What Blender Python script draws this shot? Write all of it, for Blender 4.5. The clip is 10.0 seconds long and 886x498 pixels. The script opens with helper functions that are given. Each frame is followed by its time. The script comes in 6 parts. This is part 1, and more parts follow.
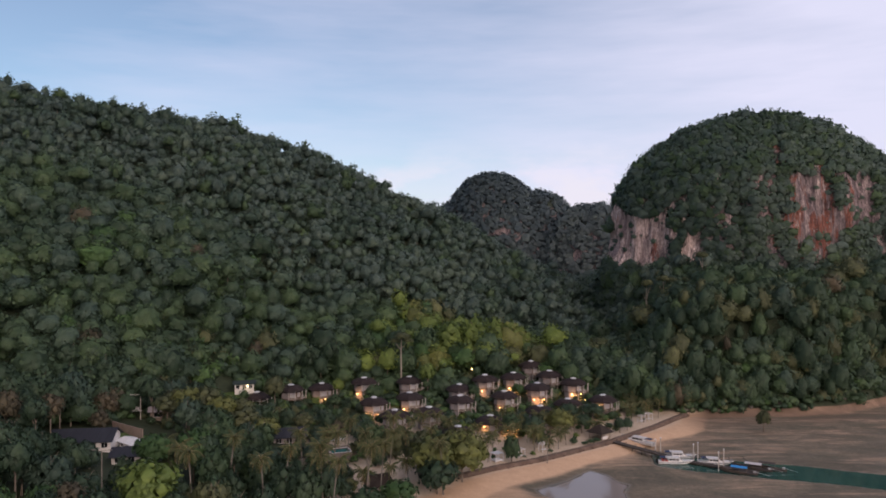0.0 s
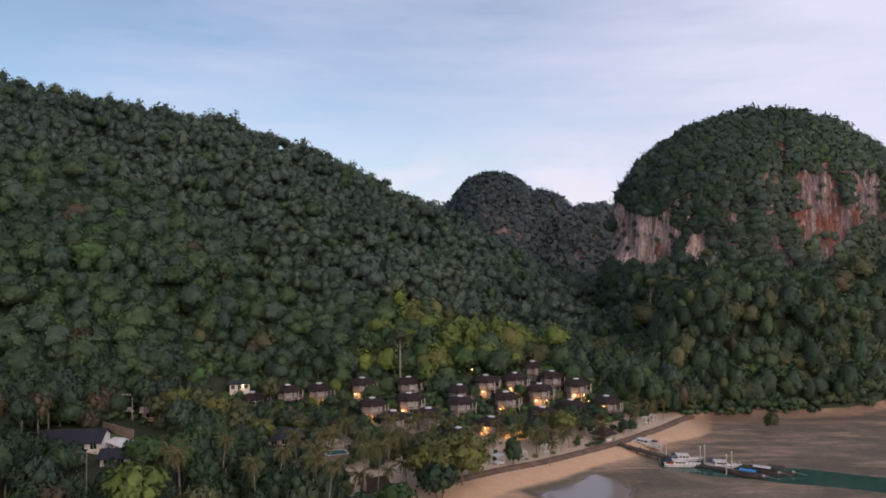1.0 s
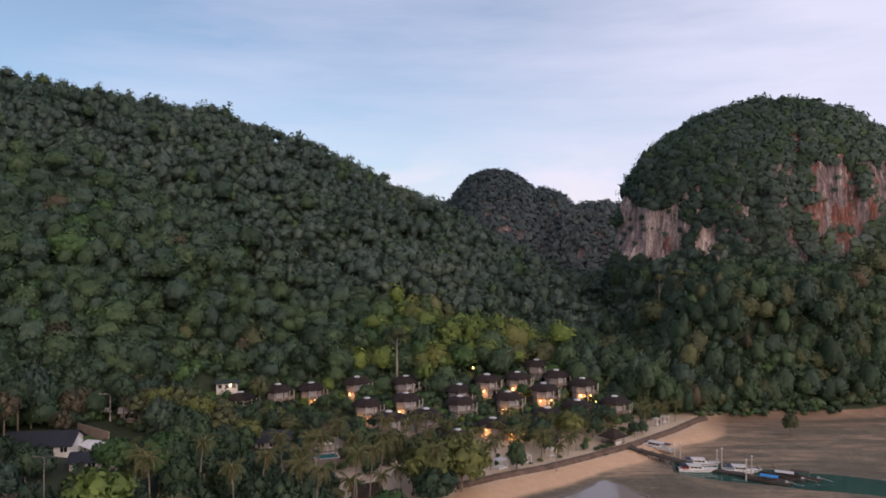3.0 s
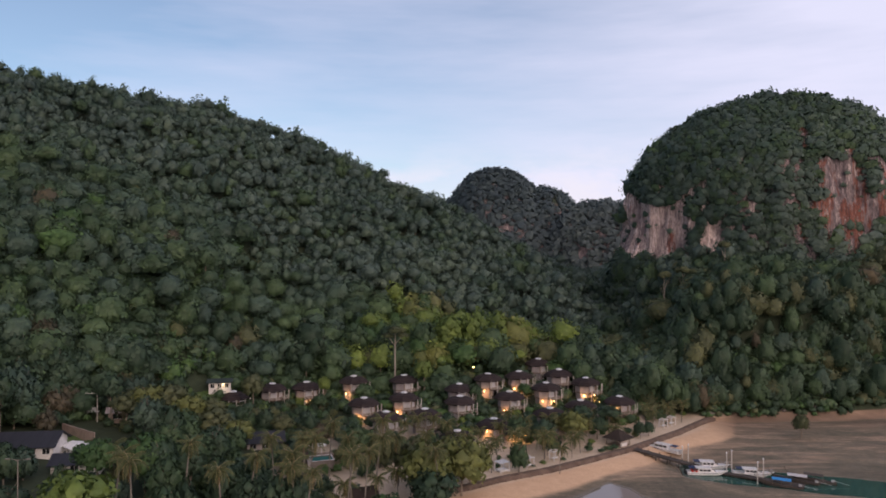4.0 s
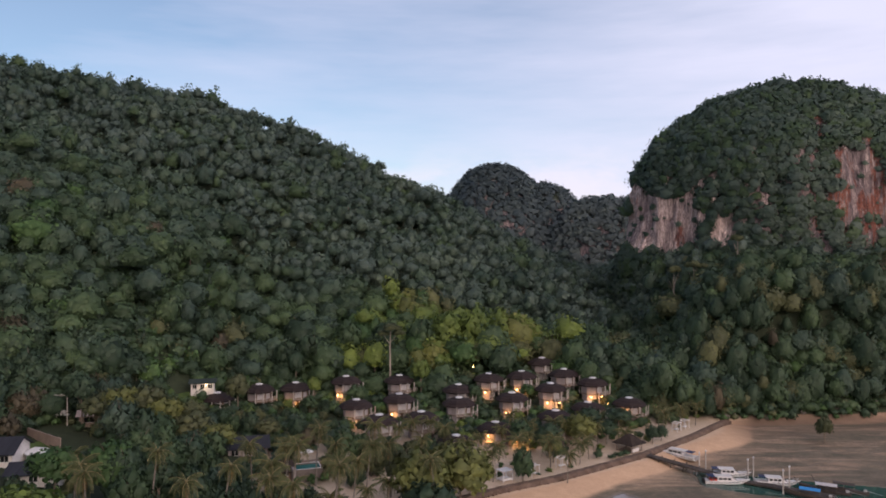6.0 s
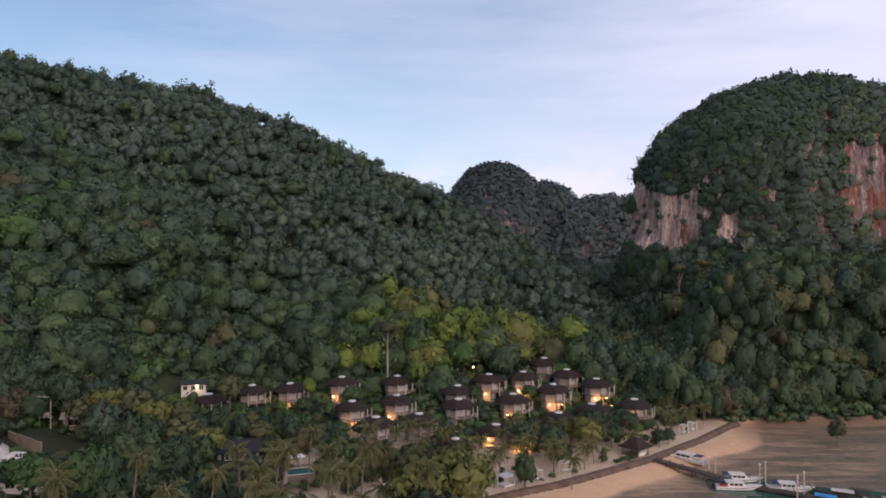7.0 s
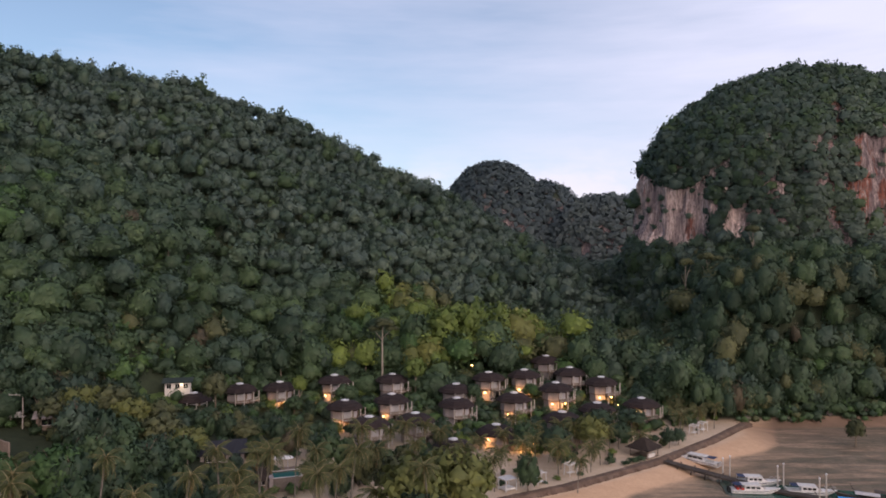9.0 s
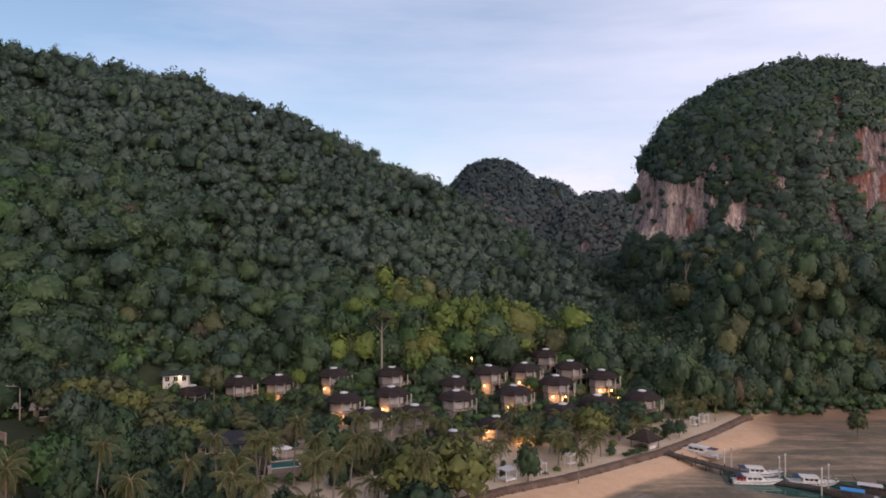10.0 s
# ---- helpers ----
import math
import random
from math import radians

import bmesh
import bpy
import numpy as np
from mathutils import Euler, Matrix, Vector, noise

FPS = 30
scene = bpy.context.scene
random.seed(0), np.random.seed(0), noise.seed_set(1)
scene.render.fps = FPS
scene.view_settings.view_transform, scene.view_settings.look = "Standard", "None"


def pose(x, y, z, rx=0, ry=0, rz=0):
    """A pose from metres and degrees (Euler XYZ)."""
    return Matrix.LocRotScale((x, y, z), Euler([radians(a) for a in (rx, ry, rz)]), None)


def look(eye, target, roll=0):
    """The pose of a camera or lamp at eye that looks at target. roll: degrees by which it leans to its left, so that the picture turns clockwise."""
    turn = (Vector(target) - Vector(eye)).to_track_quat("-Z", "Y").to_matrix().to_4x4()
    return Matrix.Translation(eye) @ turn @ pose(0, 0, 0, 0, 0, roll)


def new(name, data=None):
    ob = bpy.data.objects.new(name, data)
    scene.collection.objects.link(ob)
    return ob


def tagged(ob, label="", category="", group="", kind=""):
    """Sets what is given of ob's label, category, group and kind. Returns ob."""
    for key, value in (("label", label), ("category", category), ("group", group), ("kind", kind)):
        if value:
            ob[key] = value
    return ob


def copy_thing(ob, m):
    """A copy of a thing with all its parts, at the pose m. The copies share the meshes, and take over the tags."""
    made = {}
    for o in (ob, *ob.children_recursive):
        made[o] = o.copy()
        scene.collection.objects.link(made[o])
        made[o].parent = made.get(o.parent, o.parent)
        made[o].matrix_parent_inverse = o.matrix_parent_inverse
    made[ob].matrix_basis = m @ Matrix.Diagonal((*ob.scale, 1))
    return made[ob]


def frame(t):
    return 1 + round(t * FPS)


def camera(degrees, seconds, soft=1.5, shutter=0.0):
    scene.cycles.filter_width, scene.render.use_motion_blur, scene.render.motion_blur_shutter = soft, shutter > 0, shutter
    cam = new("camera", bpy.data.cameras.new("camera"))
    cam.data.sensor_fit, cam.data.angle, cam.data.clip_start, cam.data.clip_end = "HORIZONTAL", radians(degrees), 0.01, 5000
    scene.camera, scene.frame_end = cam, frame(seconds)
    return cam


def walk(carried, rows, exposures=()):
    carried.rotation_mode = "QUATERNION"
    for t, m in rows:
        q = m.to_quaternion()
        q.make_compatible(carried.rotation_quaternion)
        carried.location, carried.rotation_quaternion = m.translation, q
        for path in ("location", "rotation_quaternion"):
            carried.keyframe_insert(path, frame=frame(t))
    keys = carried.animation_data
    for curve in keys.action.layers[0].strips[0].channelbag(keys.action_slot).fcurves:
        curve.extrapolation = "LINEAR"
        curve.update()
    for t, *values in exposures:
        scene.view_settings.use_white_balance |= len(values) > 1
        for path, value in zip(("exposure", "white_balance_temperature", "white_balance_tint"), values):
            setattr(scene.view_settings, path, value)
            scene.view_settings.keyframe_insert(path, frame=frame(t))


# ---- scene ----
cam = camera(63.1, 10.0, soft=1.75)
PATH = [
    (0, (-0.07, -0.093, 60.059), (-0.094, 1.907, 60.06), -0.1),
    (0.5, (-0.077, 2.709, 59.477), (-0.102, 4.708, 59.478), -0.0),
    (1, (0.081, 5.487, 58.887), (0.055, 7.487, 58.89), -0.0),
    (1.5, (0.146, 8.6, 58.206), (0.119, 10.6, 58.21), -0.0),
    (2, (0.34, 11.781, 57.44), (0.313, 13.78, 57.446), 0.0),
    (2.5, (0.48, 15.159, 56.585), (0.452, 17.159, 56.592), 0.0),
    (4, (0.637, 25.517, 54.142), (0.608, 27.516, 54.151), 0.1),
    (4.5, (0.819, 28.996, 53.573), (0.79, 30.996, 53.581), 0.1),
    (5, (0.925, 32.578, 52.926), (0.896, 34.578, 52.934), 0.1),
    (5.5, (0.891, 36.115, 52.434), (0.863, 38.115, 52.441), 0.1),
    (7, (1.239, 46.465, 51.036), (1.21, 48.465, 51.043), 0.1),
    (7.5, (1.214, 49.856, 50.426), (1.186, 51.856, 50.437), 0.1),
    (8, (1.288, 52.683, 49.615), (1.261, 54.683, 49.629), 0.1),
    (8.5, (1.332, 54.806, 48.887), (1.306, 56.806, 48.901), 0.1),
    (9, (1.344, 56.263, 47.849), (1.32, 58.263, 47.865), 0.1),
    (9.5, (1.47, 56.953, 46.723), (1.445, 58.953, 46.741), 0.1),
    (10, (1.328, 57.22, 45.813), (1.305, 59.219, 45.828), 0.1),
]
walk(cam, [(t, look(eye, target, roll)) for t, eye, target, roll in PATH], [(0, 0.02), (5, 0.1), (10, 0.18)])

# ---- light ----
SUN_EL, SUN_AZ = radians(24), radians(150)   # azimuth clockwise from north (+y)
world = bpy.data.worlds.new("dusk_sky")
scene.world = world
world.use_nodes = True
wn, wl = world.node_tree.nodes, world.node_tree.links
wn.clear()
w_out = wn.new("ShaderNodeOutputWorld")
w_sky = wn.new("ShaderNodeTexSky")
w_sky.sky_type, w_sky.sun_disc = "NISHITA", False
w_sky.sun_elevation, w_sky.sun_rotation = SUN_EL, SUN_AZ
w_sky.air_density, w_sky.dust_density, w_sky.ozone_density = 1.0, 0.5, 2.4
w_clear = wn.new("ShaderNodeBackground")
w_clear.inputs["Strength"].default_value = 0.112
wl.new(w_sky.outputs[0], w_clear.inputs["Color"])
w_cloud = wn.new("ShaderNodeBackground")
w_tone = wn.new("ShaderNodeMix")
w_tone.data_type = "RGBA"
w_tone.inputs[6].default_value = (0.73, 0.72, 0.90, 1)   # lavender cloud ahead
w_tone.inputs[7].default_value = (1.50, 1.16, 1.06, 1)    # cloud lit by the low sun behind
w_puff = wn.new("ShaderNodeMix")
w_puff.data_type = "RGBA"
w_puff.inputs[7].default_value = (0.80, 0.75, 0.86, 1)    # low pink cumulus on the horizon
wl.new(w_tone.outputs[2], w_puff.inputs[6])
wl.new(w_puff.outputs[2], w_cloud.inputs["Color"])
w_cloud.inputs["Strength"].default_value = 1.08
w_mix = wn.new("ShaderNodeMixShader")
w_co = wn.new("ShaderNodeTexCoord")


def wmath(op, a, b=0.0, clamp=False):
    n = wn.new("ShaderNodeMath")
    n.operation, n.use_clamp = op, clamp
    for k, v in enumerate((a, b)):
        if isinstance(v, (int, float)):
            n.inputs[k].default_value = v
        else:
            wl.new(v, n.inputs[k])
    return n.outputs[0]


def wnoise(scale, detail, rough, squash, seed):
    m = wn.new("ShaderNodeMapping")
    m.inputs["Scale"].default_value = squash
    m.inputs["Location"].default_value = (seed, seed * 0.37, seed * 0.11)
    m.inputs["Rotation"].default_value = (0, radians(4), 0)
    wl.new(w_co.outputs["Generated"], m.inputs["Vector"])
    n = wn.new("ShaderNodeTexNoise")
    n.inputs["Scale"].default_value, n.inputs["Detail"].default_value, n.inputs["Roughness"].default_value = scale, detail, rough
    wl.new(m.outputs[0], n.inputs["Vector"])
    return n.outputs["Fac"]


w_xyz = wn.new("ShaderNodeSeparateXYZ")
wl.new(w_co.outputs["Generated"], w_xyz.inputs[0])
# thin veil that thickens to the east, streaked along the horizon, with broad soft banks
w_east = wmath("MULTIPLY_ADD", w_xyz.outputs[0], 0.84)
w_east.node.inputs[2].default_value = 0.46
w_band = wnoise(2.2, 5.0, 0.55, (0.7, 0.7, 4.0), 3.1)
w_fine = wnoise(6.0, 6.0, 0.62, (0.5, 0.5, 4.5), 8.7)
w_fac = wmath("ADD", w_east, wmath("MULTIPLY", wmath("SUBTRACT", w_band, 0.5), 1.3))
w_fac = wmath("ADD", w_fac, wmath("MULTIPLY", wmath("SUBTRACT", w_fine, 0.5), 0.32))
w_fac = wmath("ADD", w_fac, wmath("MULTIPLY", wmath("SUBTRACT", 0.2, w_xyz.outputs[2]), 0.35))
w_low = wmath("MULTIPLY", wmath("SUBTRACT", 0.155, w_xyz.outputs[2]), 14.0, True)
w_heap = wmath("MULTIPLY", wmath("SUBTRACT", wnoise(5.5, 5.0, 0.55, (1.0, 1.0, 2.2), 1.7), 0.50), 9.0, True)
w_heap = wmath("MULTIPLY", w_heap, w_low)
wl.new(w_heap, w_puff.inputs[0])
w_fac = wmath("ADD", w_fac, wmath("MULTIPLY", w_heap, 0.35))
w_back = wmath("MULTIPLY", wmath("SUBTRACT", -0.02, w_xyz.outputs[1]), 1.5, True)
wl.new(w_back, w_tone.inputs[0])
w_fac = wmath("ADD", w_fac, wmath("MULTIPLY", w_back, 0.5))
w_fac = wmath("MINIMUM", wmath("MAXIMUM", w_fac, 0.12), 0.93)
wl.new(w_fac, w_mix.inputs[0])
wl.new(w_clear.outputs[0], w_mix.inputs[1])
wl.new(w_cloud.outputs[0], w_mix.inputs[2])
wl.new(w_mix.outputs[0], w_out.inputs[0])

sun = new("sun", bpy.data.lights.new("sun", "SUN"))
sun.data.energy, sun.data.angle, sun.data.color = 0.75, radians(25), (1.0, 0.80, 0.70)
sun_from = Vector((math.sin(SUN_AZ) * math.cos(SUN_EL), math.cos(SUN_AZ) * math.cos(SUN_EL), math.sin(SUN_EL)))
sun.matrix_world = look(sun_from * 400, (0, 0, 0))


# ---- materials ----
def material(name, rough=0.8, metal=0.0, spec=0.3):
    m = bpy.data.materials.new(name)
    m.use_nodes = True
    nt = m.node_tree
    bsdf = nt.nodes["Principled BSDF"]
    bsdf.inputs["Roughness"].default_value = rough
    bsdf.inputs["Metallic"].default_value = metal
    bsdf.inputs["Specular IOR Level"].default_value = spec
    return m, nt, bsdf


def tex_noise(nt, scale, detail=4.0, rough=0.6, stretch=None, object_space=False, warp=0.0):
    if object_space:
        src = nt.nodes.new("ShaderNodeTexCoord").outputs["Object"]
    else:
        src = nt.nodes.new("ShaderNodeNewGeometry").outputs["Position"]
    if stretch:
        mp = nt.nodes.new("ShaderNodeMapping")
        mp.inputs["Scale"].default_value = stretch
        nt.links.new(src, mp.inputs[0])
        src = mp.outputs[0]
    n = nt.nodes.new("ShaderNodeTexNoise")
    n.inputs["Scale"].default_value, n.inputs["Detail"].default_value = scale, detail
    n.inputs["Roughness"].default_value, n.inputs["Distortion"].default_value = rough, warp
    nt.links.new(src, n.inputs["Vector"])
    return n.outputs["Fac"]


def ramp(nt, fac, stops):
    r = nt.nodes.new("ShaderNodeValToRGB")
    el = r.color_ramp.elements
    while len(el) < len(stops):
        el.new(0.5)
    for e, (p, c) in zip(el, stops):
        e.position, e.color = p, (*c, 1)
    nt.links.new(fac, r.inputs[0])
    return r.outputs[0]


def mixc(nt, fac, a, b, mode="MIX"):
    n = nt.nodes.new("ShaderNodeMix")
    n.data_type, n.blend_type = "RGBA", mode
    for sock, v in ((n.inputs[0], fac), (n.inputs[6], a), (n.inputs[7], b)):
        if isinstance(v, (int, float)):
            sock.default_value = v
        elif isinstance(v, tuple):
            sock.default_value = (*v, 1)
        else:
            nt.links.new(v, sock)
    return n.outputs[2]


def bump(nt, bsdf, height, strength=0.5, distance=0.05):
    b = nt.nodes.new("ShaderNodeBump")
    b.inputs["Strength"].default_value, b.inputs["Distance"].default_value = strength, distance
    nt.links.new(height, b.inputs["Height"])
    nt.links.new(b.outputs[0], bsdf.inputs["Normal"])


def surface(name, a, b, scale=1.0, rough=0.8, grain=12.0, stretch=None, depth=0.02, metal=0.0, spec=0.3, dirt=None, dirt_amount=0.5):
    """Two tones at a broad scale, a finer grain over them, optional dirt patches and a bump."""
    m, nt, bsdf = material(name, rough, metal, spec)
    c = ramp(nt, tex_noise(nt, scale, 5, 0.6, stretch), [(0.36, a), (0.64, b)])
    fine = tex_noise(nt, scale * grain, 4, 0.65, stretch)
    c = mixc(nt, 0.5, c, ramp(nt, fine, [(0.25, (0.55, 0.55, 0.55)), (0.75, (1.3, 1.3, 1.3))]), "MULTIPLY")
    if dirt:
        spots = ramp(nt, tex_noise(nt, scale * 0.37, 6, 0.7), [(0.48, (0, 0, 0)), (0.66, (dirt_amount,) * 3)])
        c = mixc(nt, spots, c, dirt)
    nt.links.new(c, bsdf.inputs["Base Color"])
    bump(nt, bsdf, fine, 0.6, depth)
    return m


def foliage(name, dark, light, rough=0.55, sheen=0.28):
    """Leaves: tone drifts across a stand, differs from tree to tree and a little from spray to spray."""
    m, nt, bsdf = material(name, rough, 0.0, sheen)
    broad = tex_noise(nt, 0.05, 3, 0.6)
    c = ramp(nt, broad, [(0.33, dark), (0.67, light)])
    fine = tex_noise(nt, 0.8, 4, 0.7)
    c = mixc(nt, 0.6, c, ramp(nt, fine, [(0.3, (0.72, 0.74, 0.72)), (0.7, (1.25, 1.22, 1.15))]), "MULTIPLY")
    isl = nt.nodes.new("ShaderNodeNewGeometry").outputs["Random Per Island"]
    c = mixc(nt, 1.0, c, ramp(nt, isl, [(0.0, (0.76, 0.79, 0.76)), (0.6, (1.0, 1.0, 1.0)), (1.0, (1.3, 1.25, 1.08))]), "MULTIPLY")
    oi = nt.nodes.new("ShaderNodeObjectInfo").outputs["Random"]
    c = mixc(nt, 0.6, c, ramp(nt, oi, [(0.0, (0.75, 0.8, 0.75)), (1.0, (1.25, 1.2, 1.1))]), "MULTIPLY")
    # every tree of a wood has its own tone, 0.5 in the middle
    own = nt.nodes.new("ShaderNodeAttribute")
    own.attribute_name = "tree_tone"
    c = mixc(nt, 1.0, c, ramp(nt, own.outputs["Fac"], [(0.0, (1.0, 1.0, 1.0)), (0.02, (0.62, 0.66, 0.72)), (0.5, (1.0, 1.0, 1.0)), (1.0, (1.42, 1.34, 1.16))]), "MULTIPLY")
    nt.links.new(c, bsdf.inputs["Base Color"])
    # light also passes through the leaf
    thin = nt.nodes.new("ShaderNodeBsdfTranslucent")
    nt.links.new(c, thin.inputs["Color"])
    both = nt.nodes.new("ShaderNodeMixShader")
    both.inputs[0].default_value = 0.25
    nt.links.new(bsdf.outputs[0], both.inputs[1])
    nt.links.new(thin.outputs[0], both.inputs[2])
    nt.links.new(both.outputs[0], nt.nodes["Material Output"].inputs["Surface"])
    return m


def glow(name, colour, strength):
    m, nt, bsdf = material(name, 0.4)
    bsdf.inputs["Base Color"].default_value = (*colour, 1)
    bsdf.inputs["Emission Color"].default_value = (*colour, 1)
    bsdf.inputs["Emission Strength"].default_value = strength
    return m


LEAF = [
    foliage("leaf_deep_green", (0.039, 0.071, 0.049), (0.057, 0.097, 0.063)),
    foliage("leaf_mid_green", (0.053, 0.094, 0.056), (0.077, 0.128, 0.069)),
    foliage("leaf_yellow_green", (0.113, 0.172, 0.052), (0.161, 0.222, 0.065)),
    foliage("leaf_olive", (0.089, 0.107, 0.061), (0.124, 0.140, 0.076)),
    foliage("leaf_russet", (0.089, 0.081, 0.061), (0.118, 0.102, 0.074)),
    foliage("leaf_cool_green", (0.049, 0.085, 0.072), (0.072, 0.117, 0.092)),
    # far forest only: the blue of haze is put into the leaf colour
    foliage("leaf_far_haze", (0.083, 0.113, 0.140), (0.109, 0.144, 0.170)),
    foliage("leaf_fresh_green", (0.057, 0.116, 0.048), (0.083, 0.155, 0.061)),
    # ridge and limestone hill: greyed and lightened leaf colour stands in for haze
    foliage("leaf_haze_grey", (0.070, 0.109, 0.102), (0.097, 0.142, 0.129)),
    foliage("leaf_golden_olive", (0.122, 0.146, 0.055), (0.166, 0.185, 0.070)),
]
BARK = surface("bark", (0.16, 0.13, 0.10), (0.26, 0.22, 0.18), 0.8, 0.9, 10, (1, 1, 0.2))
PALE_BARK = surface("pale_bark", (0.21, 0.185, 0.155), (0.32, 0.285, 0.24), 0.8, 0.85, 10, (1, 1, 0.2))
FROND = foliage("palm_frond", (0.066, 0.084, 0.036), (0.104, 0.118, 0.050), 0.5, 0.3)
PALM_BARK = surface("palm_bark", (0.13, 0.115, 0.10), (0.21, 0.19, 0.165), 0.8, 0.85, 10, (1, 1, 0.6))
FROND_RIB = surface("palm_rib", (0.22, 0.19, 0.09), (0.30, 0.25, 0.13), 0.8, 0.7, 8)
FROND_DRY = foliage("palm_frond_dry", (0.20, 0.14, 0.07), (0.28, 0.20, 0.10), 0.7, 0.2)
ROOF = surface("roof_shingle", (0.019, 0.013, 0.014), (0.034, 0.024, 0.023), 0.5, 0.85, 14, (1, 1, 4), 0.04)
THATCH = surface("thatch", (0.024, 0.018, 0.016), (0.042, 0.032, 0.027), 0.7, 0.95, 14, (1, 1, 0.4), 0.06)
CAP = surface("cupola_white", (0.55, 0.57, 0.60), (0.68, 0.69, 0.72), 0.9, 0.5, 8)
WALL_GREY = surface("grey_timber_wall", (0.27, 0.24, 0.24), (0.37, 0.33, 0.328), 0.4, 0.85, 12, (1, 1, 0.25), 0.02, dirt=(0.22, 0.19, 0.18))
PLASTER = surface("white_plaster", (0.66, 0.64, 0.62), (0.76, 0.74, 0.72), 0.35, 0.85, 14, None, 0.01, dirt=(0.48, 0.45, 0.42))
CURTAIN = surface("white_curtain", (0.44, 0.43, 0.45), (0.56, 0.55, 0.57), 1.2, 0.9, 6, (5, 5, 0.3), 0.04)
TIMBER = surface("weathered_timber", (0.15, 0.11, 0.085), (0.25, 0.19, 0.15), 0.6, 0.85, 12, (1, 1, 0.3), 0.02)
POST = surface("pale_post", (0.40, 0.37, 0.34), (0.52, 0.49, 0.46), 0.8, 0.85, 8, (1, 1, 0.3))
FRAME_WHITE = surface("white_paint", (0.66, 0.66, 0.67), (0.78, 0.78, 0.78), 0.7, 0.55, 10)
SEAWALL = surface("seawall_stone", (0.105, 0.072, 0.055), (0.175, 0.125, 0.098), 0.35, 0.95, 9, None, 0.18, dirt=(0.09, 0.075, 0.06))
DARK_WOOD = surface("dark_wet_timber", (0.045, 0.038, 0.034), (0.085, 0.07, 0.06), 0.6, 0.7, 9, (1, 1, 1), 0.03)
GEL = surface("boat_gelcoat", (0.70, 0.70, 0.70), (0.80, 0.80, 0.80), 0.5, 0.25, 6, None, 0.0, spec=0.5, dirt=(0.5, 0.48, 0.44), dirt_amount=0.25)
NAVY = surface("navy_canvas", (0.022, 0.035, 0.085), (0.04, 0.06, 0.13), 0.8, 0.8, 9)
BLUE_TARP = surface("blue_tarp", (0.03, 0.20, 0.52), (0.05, 0.28, 0.62), 0.9, 0.6, 7)
RED = surface("red_paint", (0.42, 0.04, 0.03), (0.55, 0.07, 0.05), 0.9, 0.5, 7)
GLASS_DARK, _nt, _b = material("dark_window", 0.08, 0.0, 0.5)
_b.inputs["Base Color"].default_value = (0.02, 0.023, 0.027, 1)
DULL_POLE = surface("weathered_pole", (0.16, 0.145, 0.13), (0.24, 0.215, 0.19), 0.9, 0.8, 9, (1, 1, 0.3))
STEEL = surface("galvanised_steel", (0.42, 0.42, 0.43), (0.55, 0.55, 0.55), 0.9, 0.45, 9, metal=0.6)
TILE_DARK = surface("dark_roof_sheet", (0.018, 0.020, 0.028), (0.030, 0.032, 0.042), 0.25, 0.7, 16, (4, 0.3, 1), 0.03)
GREEN_ROOF = surface("green_roof_sheet", (0.022, 0.034, 0.032), (0.034, 0.048, 0.044), 0.25, 0.7, 16, (4, 0.3, 1), 0.03)
EARTH_WALL = surface("retaining_wall", (0.24, 0.18, 0.155), (0.32, 0.25, 0.21), 0.25, 0.9, 12, None, 0.04, dirt=(0.14, 0.12, 0.10))
POOL_TILE = surface("pool_tile", (0.05, 0.24, 0.25), (0.07, 0.30, 0.30), 0.6, 0.3, 8)
GRASS = surface("mown_grass", (0.055, 0.095, 0.028), (0.090, 0.135, 0.040), 0.5, 0.9, 9, None, 0.08)
ROCK_GREY = surface("shore_rock", (0.11, 0.095, 0.085), (0.20, 0.175, 0.16), 0.3, 0.9, 9, None, 0.15)
LAMP_WARM = glow("lamp_warm", (1.0, 0.58, 0.20), 9.0)
LAMP_WHITE = glow("lamp_white", (1.0, 0.80, 0.45), 5.0)
LAMP_ROOM = glow("lit_room_lamp", (1.0, 0.42, 0.10), 3.0)


